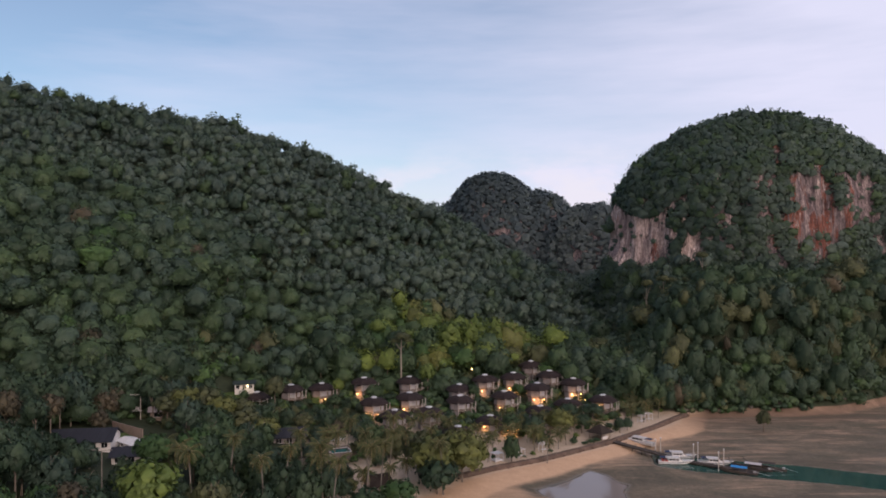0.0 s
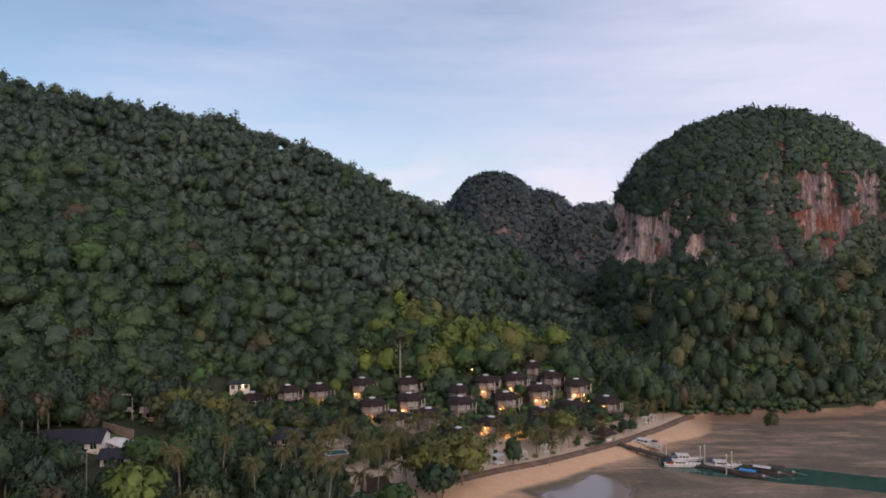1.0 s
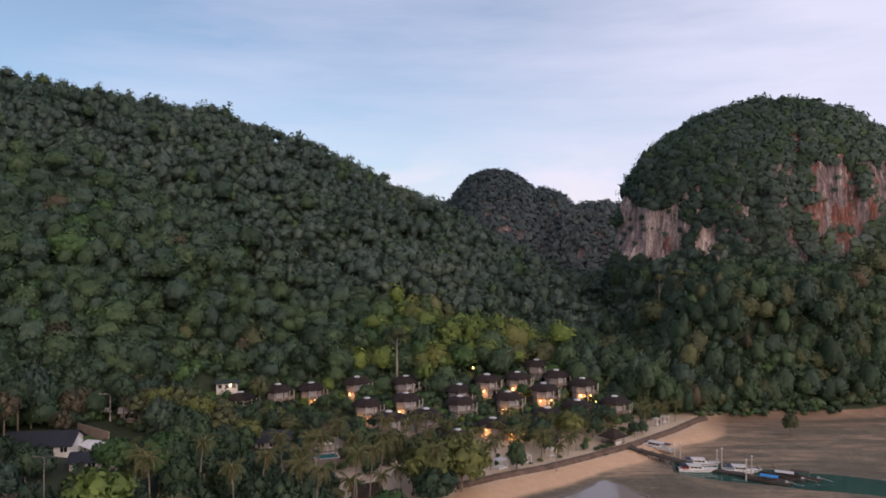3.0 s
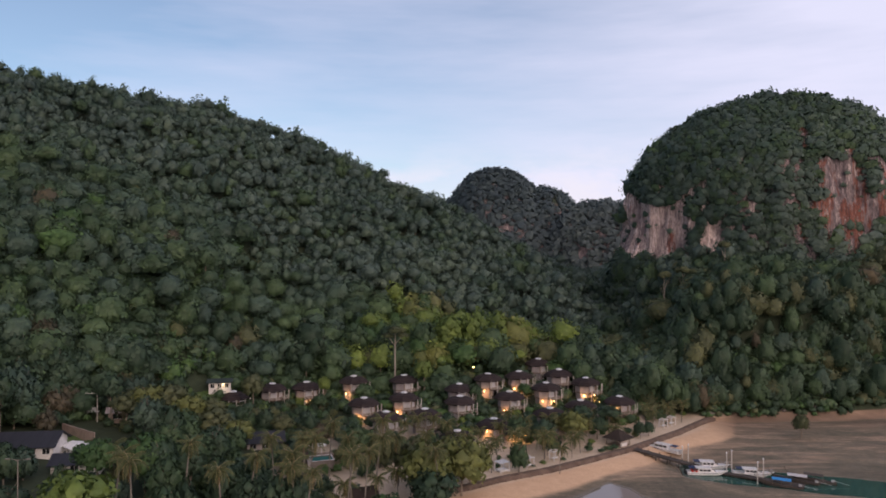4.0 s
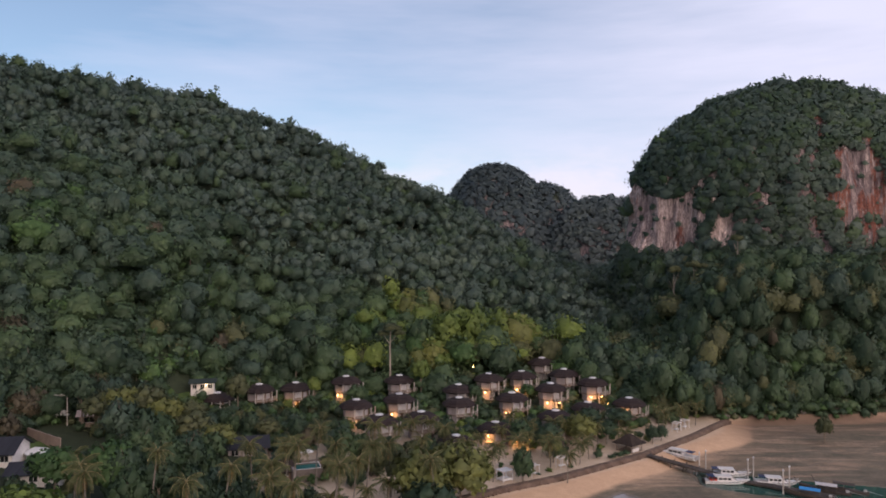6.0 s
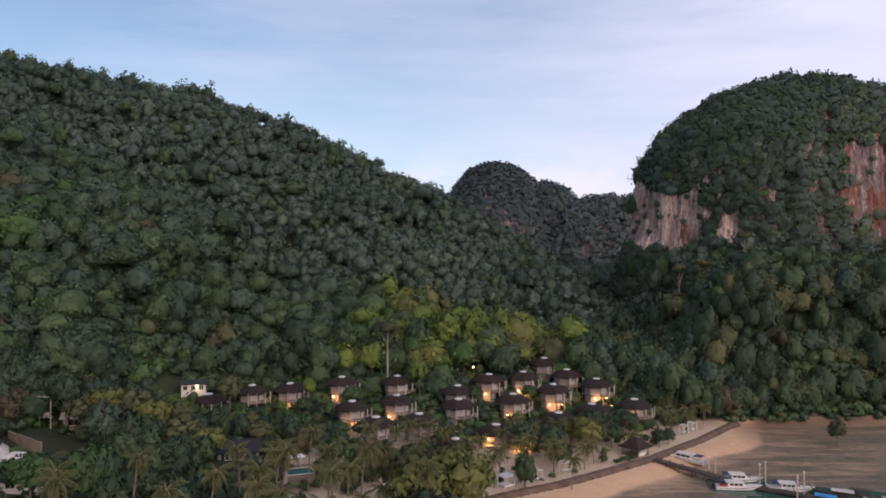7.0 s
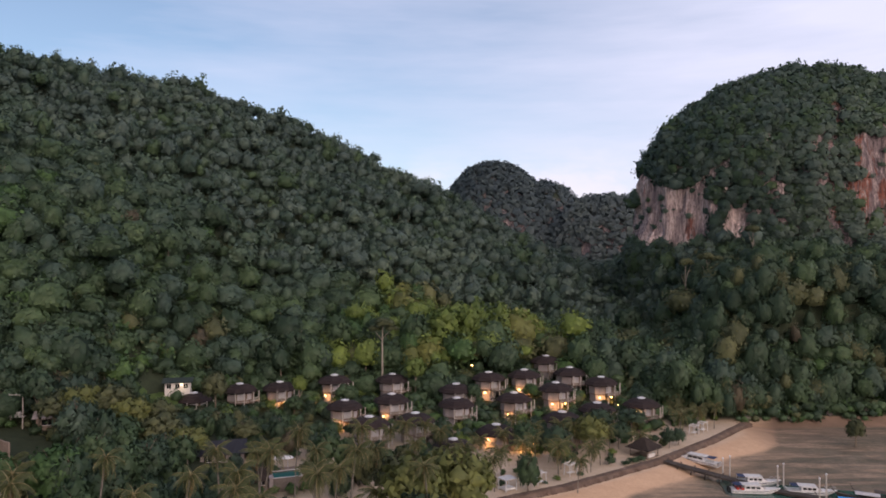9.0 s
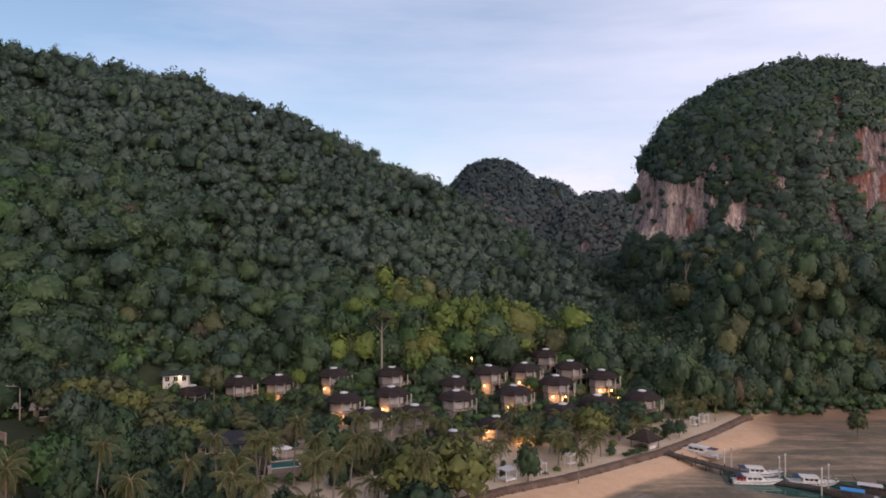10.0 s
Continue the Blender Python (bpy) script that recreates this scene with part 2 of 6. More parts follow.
def rock_material():
    """Limestone face: grey, streaked down the fall line, with rust-orange and white runs."""
    m, nt, bsdf = material("limestone_cliff", 0.9, 0.0, 0.2)
    streak = tex_noise(nt, 0.75, 8, 0.78, (1, 1, 0.10), warp=0.3)
    broad = tex_noise(nt, 0.15, 6, 0.62, (1, 1, 0.16))
    wide = tex_noise(nt, 0.16, 5, 0.6, (1, 1, 0.13))
    fine = tex_noise(nt, 1.6, 6, 0.72, (1, 1, 0.35))
    grey = ramp(nt, streak, [(0.34, (0.075, 0.064, 0.070)), (0.45, (0.155, 0.130, 0.140)), (0.55, (0.25, 0.205, 0.21)), (0.66, (0.54, 0.46, 0.44))])
    rust = ramp(nt, streak, [(0.32, (0.075, 0.048, 0.050)), (0.42, (0.13, 0.070, 0.066)), (0.50, (0.26, 0.098, 0.068)), (0.56, (0.19, 0.135, 0.130)), (0.66, (0.46, 0.38, 0.36))])
    # the iron-stained part of the face
    pos = nt.nodes.new("ShaderNodeSeparateXYZ")
    geo = nt.nodes.new("ShaderNodeNewGeometry")
    nt.links.new(geo.outputs["Position"], pos.inputs[0])
    spread_by = []
    for lo, hi in ((146.0, 156.0), (190.0, 177.0)):
        stain = nt.nodes.new("ShaderNodeMapRange")
        stain.interpolation_type = "SMOOTHSTEP"
        stain.inputs["From Min"].default_value, stain.inputs["From Max"].default_value = lo, hi
        stain.inputs["To Min"].default_value, stain.inputs["To Max"].default_value = -0.11, 0.025
        nt.links.new(pos.outputs[0], stain.inputs["Value"])
        spread_by.append(stain.outputs[0])
    least = nt.nodes.new("ShaderNodeMath")
    least.operation = "MINIMUM"
    nt.links.new(spread_by[0], least.inputs[0])
    nt.links.new(spread_by[1], least.inputs[1])
    added = nt.nodes.new("ShaderNodeMath")
    nt.links.new(broad, added.inputs[0])
    nt.links.new(least.outputs[0], added.inputs[1])
    stained = ramp(nt, added.outputs[0], [(0.505, (0, 0, 0)), (0.55, (1, 1, 1))])
    # fresher, paler stone at the western end
    pale = ramp(nt, streak, [(0.33, (0.10, 0.084, 0.088)), (0.43, (0.25, 0.205, 0.205)), (0.53, (0.43, 0.355, 0.345)), (0.64, (0.70, 0.62, 0.59))])
    west = nt.nodes.new("ShaderNodeMapRange")
    west.inputs["From Min"].default_value, west.inputs["From Max"].default_value = 130.0, 118.0
    nt.links.new(pos.outputs[0], west.inputs["Value"])
    here = nt.nodes.new("ShaderNodeMapRange")
    here.inputs["From Min"].default_value, here.inputs["From Max"].default_value = 600.0, 500.0
    nt.links.new(pos.outputs[1], here.inputs["Value"])
    where = mixc(nt, 1.0, stained, here.outputs[0], "MULTIPLY")
    inner = nt.nodes.new("ShaderNodeMath")
    inner.operation = "MULTIPLY"
    nt.links.new(west.outputs[0], inner.inputs[0])
    nt.links.new(here.outputs[0], inner.inputs[1])
    c = mixc(nt, where, mixc(nt, inner.outputs[0], grey, pale), rust)
    c = mixc(nt, 0.85, c, ramp(nt, wide, [(0.36, (0.45, 0.43, 0.46)), (0.5, (0.95, 0.93, 0.93)), (0.64, (1.45, 1.4, 1.35))]), "MULTIPLY")
    c = mixc(nt, 0.85, c, ramp(nt, fine, [(0.32, (0.42, 0.42, 0.44)), (0.68, (1.5, 1.48, 1.45))]), "MULTIPLY")
    # moss and humus hold on the ledges
    tilt = nt.nodes.new("ShaderNodeSeparateXYZ")
    nt.links.new(geo.outputs["Normal"], tilt.inputs[0])
    ledge = nt.nodes.new("ShaderNodeMapRange")
    ledge.inputs["From Min"].default_value, ledge.inputs["From Max"].default_value = 0.50, 0.72
    nt.links.new(tilt.outputs[2], ledge.inputs["Value"])
    c = mixc(nt, ledge.outputs[0], c, ramp(nt, fine, [(0.3, (0.030, 0.042, 0.032)), (0.7, (0.058, 0.074, 0.050))]))
    nt.links.new(c, bsdf.inputs["Base Color"])
    bump(nt, bsdf, mixc(nt, 0.5, streak, fine), 0.9, 1.2)
    return m


CLIFF = rock_material()


def ground_material():
    """Shore and land: beach sand, tidal mud with sandy streaks and seaweed, sandy terrace, forest soil. The kinds follow height and plan."""
    m, nt, bsdf = material("ground_sand_mud_soil", 0.9, 0.0, 0.3)
    pos = nt.nodes.new("ShaderNodeNewGeometry").outputs["Position"]
    xyz = nt.nodes.new("ShaderNodeSeparateXYZ")
    nt.links.new(pos, xyz.inputs[0])
    broad = tex_noise(nt, 0.045, 6, 0.62, (1.0, 1.5, 1), warp=1.0)
    mid = tex_noise(nt, 0.42, 7, 0.75, (1, 1.25, 1))
    fine = tex_noise(nt, 3.0, 5, 0.7)
    mud = ramp(nt, broad, [(0.34, (0.120, 0.104, 0.080)), (0.48, (0.160, 0.136, 0.104)), (0.60, (0.205, 0.168, 0.126)), (0.70, (0.30, 0.232, 0.170))])
    mud = mixc(nt, 0.4, mud, ramp(nt, mid, [(0.32, (0.5, 0.53, 0.47)), (0.66, (1.4, 1.36, 1.3))]), "MULTIPLY")
    lines = tex_noise(nt, 0.10, 7, 0.62, (0.28, 2.0, 1), warp=0.5)
    mud = mixc(nt, ramp(nt, lines, [(0.53, (0, 0, 0)), (0.60, (0.75, 0.75, 0.75)), (0.68, (0.2, 0.2, 0.2))]), mud, (0.40, 0.285, 0.205))
    spots = tex_noise(nt, 1.1, 6, 0.72, (1, 1.35, 1), warp=0.5)
    mud = mixc(nt, 0.6, mud, ramp(nt, spots, [(0.36, (0.60, 0.62, 0.57)), (0.52, (1.0, 0.98, 0.95)), (0.66, (1.4, 1.34, 1.26))]), "MULTIPLY")
    weed = tex_noise(nt, 0.14, 7, 0.70, (0.8, 1.2, 1), warp=0.8)
    mud = mixc(nt, ramp(nt, weed, [(0.44, (0, 0, 0)), (0.60, (0.42, 0.42, 0.42))]), mud, (0.080, 0.080, 0.056))
    sand = ramp(nt, mid, [(0.3, (0.50, 0.335, 0.215)), (0.7, (0.60, 0.41, 0.27))])
    # wet reddish strand under the headland
    strand = nt.nodes.new("ShaderNodeMapRange")
    strand.inputs["From Min"].default_value, strand.inputs["From Max"].default_value = 76.0, 90.0
    nt.links.new(xyz.outputs[0], strand.inputs["Value"])
    sand = mixc(nt, strand.outputs[0], sand, ramp(nt, lines, [(0.42, (0.15, 0.105, 0.078)), (0.56, (0.22, 0.15, 0.108)), (0.64, (0.29, 0.20, 0.145))]))
    terrace = ramp(nt, mid, [(0.30, (0.46, 0.365, 0.27)), (0.72, (0.60, 0.49, 0.375))])
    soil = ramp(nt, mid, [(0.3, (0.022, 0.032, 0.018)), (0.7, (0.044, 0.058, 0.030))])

    def band(sock, lo, hi, wob, noise=broad):
        a = nt.nodes.new("ShaderNodeMath")
        a.operation = "MULTIPLY_ADD"
        nt.links.new(noise, a.inputs[0])
        a.inputs[1].default_value = wob
        nt.links.new(sock, a.inputs[2])
        r = nt.nodes.new("ShaderNodeMapRange")
        r.interpolation_type = "SMOOTHSTEP"
        r.inputs["From Min"].default_value, r.inputs["From Max"].default_value = lo + wob * 0.5, hi + wob * 0.5
        nt.links.new(a.outputs[0], r.inputs["Value"])
        return r.outputs[0]

    c = mixc(nt, band(xyz.outputs[2], 0.26, 0.66, 0.45, broad), mud, sand)
    inshore = nt.nodes.new("ShaderNodeMath")
    inshore.operation = "SUBTRACT"
    inshore.inputs[0].default_value = 1.0
    nt.links.new(strand.outputs[0], inshore.inputs[1])
    both = nt.nodes.new("ShaderNodeMath")
    both.operation = "MULTIPLY"
    nt.links.new(band(xyz.outputs[2], 1.75, 2.1, 0.1), both.inputs[0])
    nt.links.new(inshore.outputs[0], both.inputs[1])
    c = mixc(nt, both.outputs[0], c, terrace)
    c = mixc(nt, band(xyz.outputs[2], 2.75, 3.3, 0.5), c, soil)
    c = mixc(nt, 0.35, c, ramp(nt, fine, [(0.25, (0.6, 0.6, 0.6)), (0.75, (1.3, 1.3, 1.3))]), "MULTIPLY")
    nt.links.new(c, bsdf.inputs["Base Color"])
    # wet low ground is smoother
    r = nt.nodes.new("ShaderNodeMapRange")
    r.inputs["From Min"].default_value, r.inputs["From Max"].default_value = 0.0, 0.16
    r.inputs["To Min"].default_value, r.inputs["To Max"].default_value = 0.14, 0.85
    nt.links.new(xyz.outputs[2], r.inputs["Value"])
    nt.links.new(r.outputs[0], bsdf.inputs["Roughness"])
    bump(nt, bsdf, mid, 0.5, 0.12)
    return m


GROUND = ground_material()
WATER, _nt, _b = material("shallow_sea_water", 0.04, 0.0, 0.5)
_b.inputs["IOR"].default_value = 1.33
_teal = ramp(_nt, tex_noise(_nt, 0.06, 4, 0.6), [(0.35, (0.030, 0.080, 0.068)), (0.7, (0.048, 0.110, 0.092))])
# clear teal in the channel; muddy pools inshore, paled in place of reflected sky
_sep = _nt.nodes.new("ShaderNodeSeparateXYZ")
_nt.links.new(_nt.nodes.new("ShaderNodeNewGeometry").outputs["Position"], _sep.inputs[0])
_off = _nt.nodes.new("ShaderNodeMapRange")
_off.inputs["From Min"].default_value, _off.inputs["From Max"].default_value = 46.0, 62.0
_nt.links.new(_sep.outputs[0], _off.inputs["Value"])
_nt.links.new(mixc(_nt, _off.outputs[0], (0.25, 0.222, 0.205), _teal), _b.inputs["Base Color"])
bump(_nt, _b, tex_noise(_nt, 1.3, 4, 0.6, (1, 1.8, 1)), 0.10, 0.05)
POOL_WATER, _nt, _b = material("pool_water", 0.03, 0.0, 0.5)
_b.inputs["IOR"].default_value = 1.33
_nt.links.new(ramp(_nt, tex_noise(_nt, 0.5, 3, 0.6), [(0.35, (0.02, 0.11, 0.11)), (0.7, (0.03, 0.15, 0.145))]), _b.inputs["Base Color"])
bump(_nt, _b, tex_noise(_nt, 2.0, 3, 0.6), 0.08, 0.03)


# ---- mesh helpers ----
def part(name, bm, mat, parent=None, label="", smooth=False):
    """Links a bmesh as one mesh object, under a thing or a part."""
    me = bpy.data.meshes.new(name)
    bm.normal_update()
    bm.to_mesh(me)
    bm.free()
    for m in (mat if isinstance(mat, (list, tuple)) else [mat]):
        me.materials.append(m)
    if smooth:
        me.shade_smooth()
    ob = new(name, me)
    if parent is not None:
        ob.parent = parent
    if label:
        ob["label"] = label
    return ob


def share(name, me, parent, m=None):
    """Another object on a mesh that exists, under a thing."""
    ob = new(name, me)
    ob.parent = parent
    if m is not None:
        ob.matrix_basis = m
    return ob


def thing(name, label, category, m=None, group="", kind=""):
    ob = new(name)
    if m is not None:
        ob.matrix_basis = m
    return tagged(ob, label, category, group, kind)


def box(bm, x0, x1, y0, y1, z0, z1, bevel=0.0):
    r = bmesh.ops.create_cube(bm, size=1.0, matrix=Matrix.LocRotScale(
        ((x0 + x1) / 2, (y0 + y1) / 2, (z0 + z1) / 2), None, (abs(x1 - x0), abs(y1 - y0), abs(z1 - z0))))
    if bevel:
        edges = list({e for v in r["verts"] for e in v.link_edges})
        bmesh.ops.bevel(bm, geom=edges, offset=bevel, segments=1, affect="EDGES")
    return bm


def tube(bm, points, radii, sides=6, cap=True):
    """A tapered tube through points."""
    rings = []
    pts = [Vector(p) for p in points]
    for i, p in enumerate(pts):
        d = (pts[min(i + 1, len(pts) - 1)] - pts[max(i - 1, 0)]).normalized()
        u = d.orthogonal().normalized() if abs(d.z) < 0.9 else Vector((1, 0, 0)).cross(d).normalized()
        w = d.cross(u)
        rings.append([bm.verts.new(p + radii[i] * (math.cos(a) * u + math.sin(a) * w))
                      for a in (2 * math.pi * k / sides for k in range(sides))])
    for a, b in zip(rings, rings[1:]):
        for k in range(sides):
            bm.faces.new((a[k], a[(k + 1) % sides], b[(k + 1) % sides], b[k]))
    if cap:
        bm.faces.new(rings[0][::-1])
        bm.faces.new(rings[-1])
    return bm


def raw_mesh(name, verts, tris, quads, tri_mat, quad_mat, mats, smooth_tris=True, normals=None, tone=None):
    """A mesh from arrays; triangles first, then quads. normals: soft shading of a leafy crown."""
    me = bpy.data.meshes.new(name)
    nt_, nq = len(tris), len(quads)
    me.vertices.add(len(verts))
    me.vertices.foreach_set("co", np.ascontiguousarray(verts, dtype=np.float32).ravel())
    me.loops.add(nt_ * 3 + nq * 4)
    me.loops.foreach_set("vertex_index", np.concatenate((tris.ravel(), quads.ravel())).astype(np.int32))
    me.polygons.add(nt_ + nq)
    starts = np.concatenate((np.arange(nt_) * 3, nt_ * 3 + np.arange(nq) * 4)).astype(np.int32)
    me.polygons.foreach_set("loop_start", starts)
    me.polygons.foreach_set("material_index", np.concatenate((tri_mat, quad_mat)).astype(np.int32))
    me.polygons.foreach_set("use_smooth", np.concatenate((np.full(nt_, smooth_tris), np.zeros(nq, bool))))
    for m in mats:
        me.materials.append(m)
    me.update(calc_edges=True)
    me.validate()
    if tone is not None:
        at = me.attributes.new("tree_tone", "FLOAT", "POINT")
        at.data.foreach_set("value", np.ascontiguousarray(tone, dtype=np.float32))
    if normals is not None:
        me.shade_smooth()
        me.normals_split_custom_set_from_vertices(np.ascontiguousarray(normals, dtype=np.float32))
    return me


# ---- noise on arrays ----
def _hash(i, j, k, seed):
    v = np.sin(i * 127.1 + j * 311.7 + k * 74.7 + seed * 53.3) * 43758.5453
    return v - np.floor(v)


def vnoise(x, y, z=0.0, seed=0):
    """Value noise in 0..1."""
    x, y, z = np.broadcast_arrays(np.asarray(x, float), np.asarray(y, float), np.asarray(z, float))
    i, j, k = np.floor(x), np.floor(y), np.floor(z)
    fx, fy, fz = x - i, y - j, z - k
    fx, fy, fz = (f * f * (3 - 2 * f) for f in (fx, fy, fz))
    out = 0.0
    for a in (0, 1):
        for b in (0, 1):
            for c in (0, 1):
                out = out + _hash(i + a, j + b, k + c, seed) * (fx if a else 1 - fx) * (fy if b else 1 - fy) * (fz if c else 1 - fz)
    return out


def fbm(x, y, z=0.0, seed=0, octaves=4):
    out, amp, tot = 0.0, 1.0, 0.0
    for o in range(octaves):
        f = 2.0 ** o
        out = out + amp * vnoise(x * f, y * f, z * f, seed + o)
        tot += amp
        amp *= 0.5
    return out / tot


def sstep(a, b, v):
    t = np.clip((np.asarray(v, float) - a) / (b - a), 0, 1)
    return t * t * (3 - 2 * t)


# ---- lie of the land ----
WALL_LINE = [(1.5, 183.0), (12.0, 190.8), (23.2, 197.5), (35.0, 206.5), (48.0, 217.0), (66.0, 235.0), (82.0, 253.5)]
COAST = [(-900, -300), (-300, 20), (-100, 92), (-40, 138), (-9, 168)] + WALL_LINE + [(104, 257.5), (122, 258.5), (142, 263), (170, 281), (240, 300), (500, 340), (1500, 300)]


def coast_distance(x, y):
    """Metres inland of the coast line (negative: seaward)."""
    x, y = np.asarray(x, float), np.asarray(y, float)
    best, sign = np.full(x.shape, 1e9), np.ones(x.shape)
    for (ax, ay), (bx, by) in zip(COAST, COAST[1:]):
        dx, dy = bx - ax, by - ay
        t = np.clip(((x - ax) * dx + (y - ay) * dy) / (dx * dx + dy * dy), 0, 1)
        d = np.hypot(x - ax - t * dx, y - ay - t * dy)
        s = np.sign(dx * (y - ay) - dy * (x - ax))
        near = d < best
        best, sign = np.where(near, d, best), np.where(near, s, sign)
    return best * sign


RIDGE_X = [-900, -330, -192, -130, -75, -22, 16, 39, 70, 110, 200]
RIDGE_Z = [123, 162, 138, 128, 107, 83, 63.5, 53, 38.5, 26, 20]
RIDGE_Y = [420, 390, 405, 422, 437, 446, 450, 440, 430, 425, 425]
TOE_X = [-900, -200, -150, -100, -88, -74, -60, 0, 60, 110, 200]
TOE_Y = [60, 150, 168, 200, 214, 248, 257, 273, 296, 310, 320]


def land(x, y):
    """Height of the ground, metres over the sea."""
    x, y = np.asarray(x, float), np.asarray(y, float)
    s = coast_distance(x, y)
    rough = fbm(x / 34, y / 34, seed=4) - 0.5
    # tidal flat, beach and terrace
    flat = 0.17 + 0.34 * (fbm(x / 26, y / 15, seed=9, octaves=5) - 0.5) - 0.014 * np.clip(150 - y, 0, 160)
    flat = flat - 0.75 * sstep(8.5, 4.5, np.abs(y - (196.5 - 0.36 * (x - 84)) + 3 * (fbm(x / 12, 0, seed=2) - 0.5))) * sstep(52, 62, x)
    flat = flat - 0.64 * sstep(1.15, 0.6, np.hypot((x - 31) / 16, (y - 184) / 14) + 0.7 * (fbm(x / 9, y / 9, seed=7) - 0.5))
    width = (10 + 7 * sstep(205, 170, y) + 3 * (fbm(x / 15, y / 15, seed=5) - 0.5) + 10 * sstep(222, 244, y)) * (1 - 0.75 * sstep(78, 96, x))
    beach = np.where(s > -width, 1.95 * sstep(-width, -0.5, s) * (1 - 0.84 * sstep(76, 94, x)), -9.0)
    sea_side = np.maximum(flat + 0.27 * sstep(-width - 22, -width, s), beach)
    knoll = 2.7 * np.exp(-((x + 75) ** 2 + (y - 250) ** 2) / 150)
    terrace = knoll + 2.5 + 0.5 * sstep(13, 30, s + 14 * rough) + 0.17 * np.clip(y - 243 - 9 * sstep(50, 64, x), 0, 70) + 0.13 * np.clip(-45 - x, 0, 60) * sstep(120, 165, y) + 0.3 * rough
    # wooded ridge
    toe, ry, rz = np.interp(x, TOE_X, TOE_Y), np.interp(x, RIDGE_X, RIDGE_Y), np.interp(x, RIDGE_X, RIDGE_Z)
    u = (y - toe) / (ry - toe)
    prof = np.where(u < 1, 1.06 * u - 0.06 * u ** 6, 1.0 - 0.9 * np.clip(u - 1, 0, 1.1) ** 1.4)
    ridge = 3 + (rz - 3) * prof + 13 * rough * sstep(0.0, 0.5, u)
    # wooded headland under the limestone hill
    head = 36 * sstep(250, 287, y + 0.10 * (120 - x)) * sstep(58, 98, x) * sstep(-6, 22, s) + 10 * sstep(290, 340, y) * sstep(60, 110, x) + 5 * rough
    inland = np.maximum(np.maximum(terrace, np.where(u > 0, ridge, 0)), np.where(x > 58, head, 0))
    far = sstep(600, 520, y)
    inland = inland * far + (1 - far) * (5 + 6 * rough)
    brink = 1.95 * (1 - 0.84 * sstep(76, 94, x))
    inland = brink + (inland - brink) * sstep(-0.4, 2.2, s)
    return np.where(s < -0.4, sea_side, inland)


def land1(x, y):
    return float(land(np.array([x]), np.array([y]))[0])


def spread(lo, hi, fine, outer):
    """Coordinates: even between lo and hi, then ever wider out to +-outer."""
    mid = list(np.arange(lo, hi + 0.01, fine))
    step, up, down = fine, [], []
    while hi < outer:
        step *= 1.35
        hi += step
        up.append(min(hi, outer))
    step = fine
    while lo > -outer:
        step *= 1.35
        lo -= step
        down.append(max(lo, -outer))
    return np.array(down[::-1] + mid + up)


def ground_sheet():
    xs = np.concatenate(([v for v in spread(-340, 260, 4.0, 4600) if v < 0 or v > 170], np.arange(0, 170.1, 1.5)))
    ys = np.concatenate(([v for v in spread(100, 520, 4.0, 4600) if v < 160 or v > 290], np.arange(160, 290.1, 1.5)))
    xs, ys = np.unique(np.round(xs, 3)), np.unique(np.round(ys, 3))
    gx, gy = np.meshgrid(xs, ys)
    gz = land(gx.ravel(), gy.ravel())
    n = len(xs)
    idx = (np.arange(len(ys) - 1)[:, None] * n + np.arange(n - 1)).ravel()
    quads = np.stack((idx, idx + 1, idx + n + 1, idx + n), 1)
    me = raw_mesh("ground", np.stack((gx.ravel(), gy.ravel(), gz), 1), np.zeros((0, 3), int), quads,
                  np.zeros(0, int), np.zeros(len(quads), int), [GROUND])
    me.shade_smooth()
    return tagged(new("ground", me), "sandy beach, brown tidal mud flat and wooded land", "ground", kind="structure")


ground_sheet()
bm = bmesh.new()
bmesh.ops.create_grid(bm, x_segments=40, y_segments=40, size=2200)
tagged(part("water", bm, WATER), "calm shallow teal sea water in a channel and tide pools", "water", kind="structure")


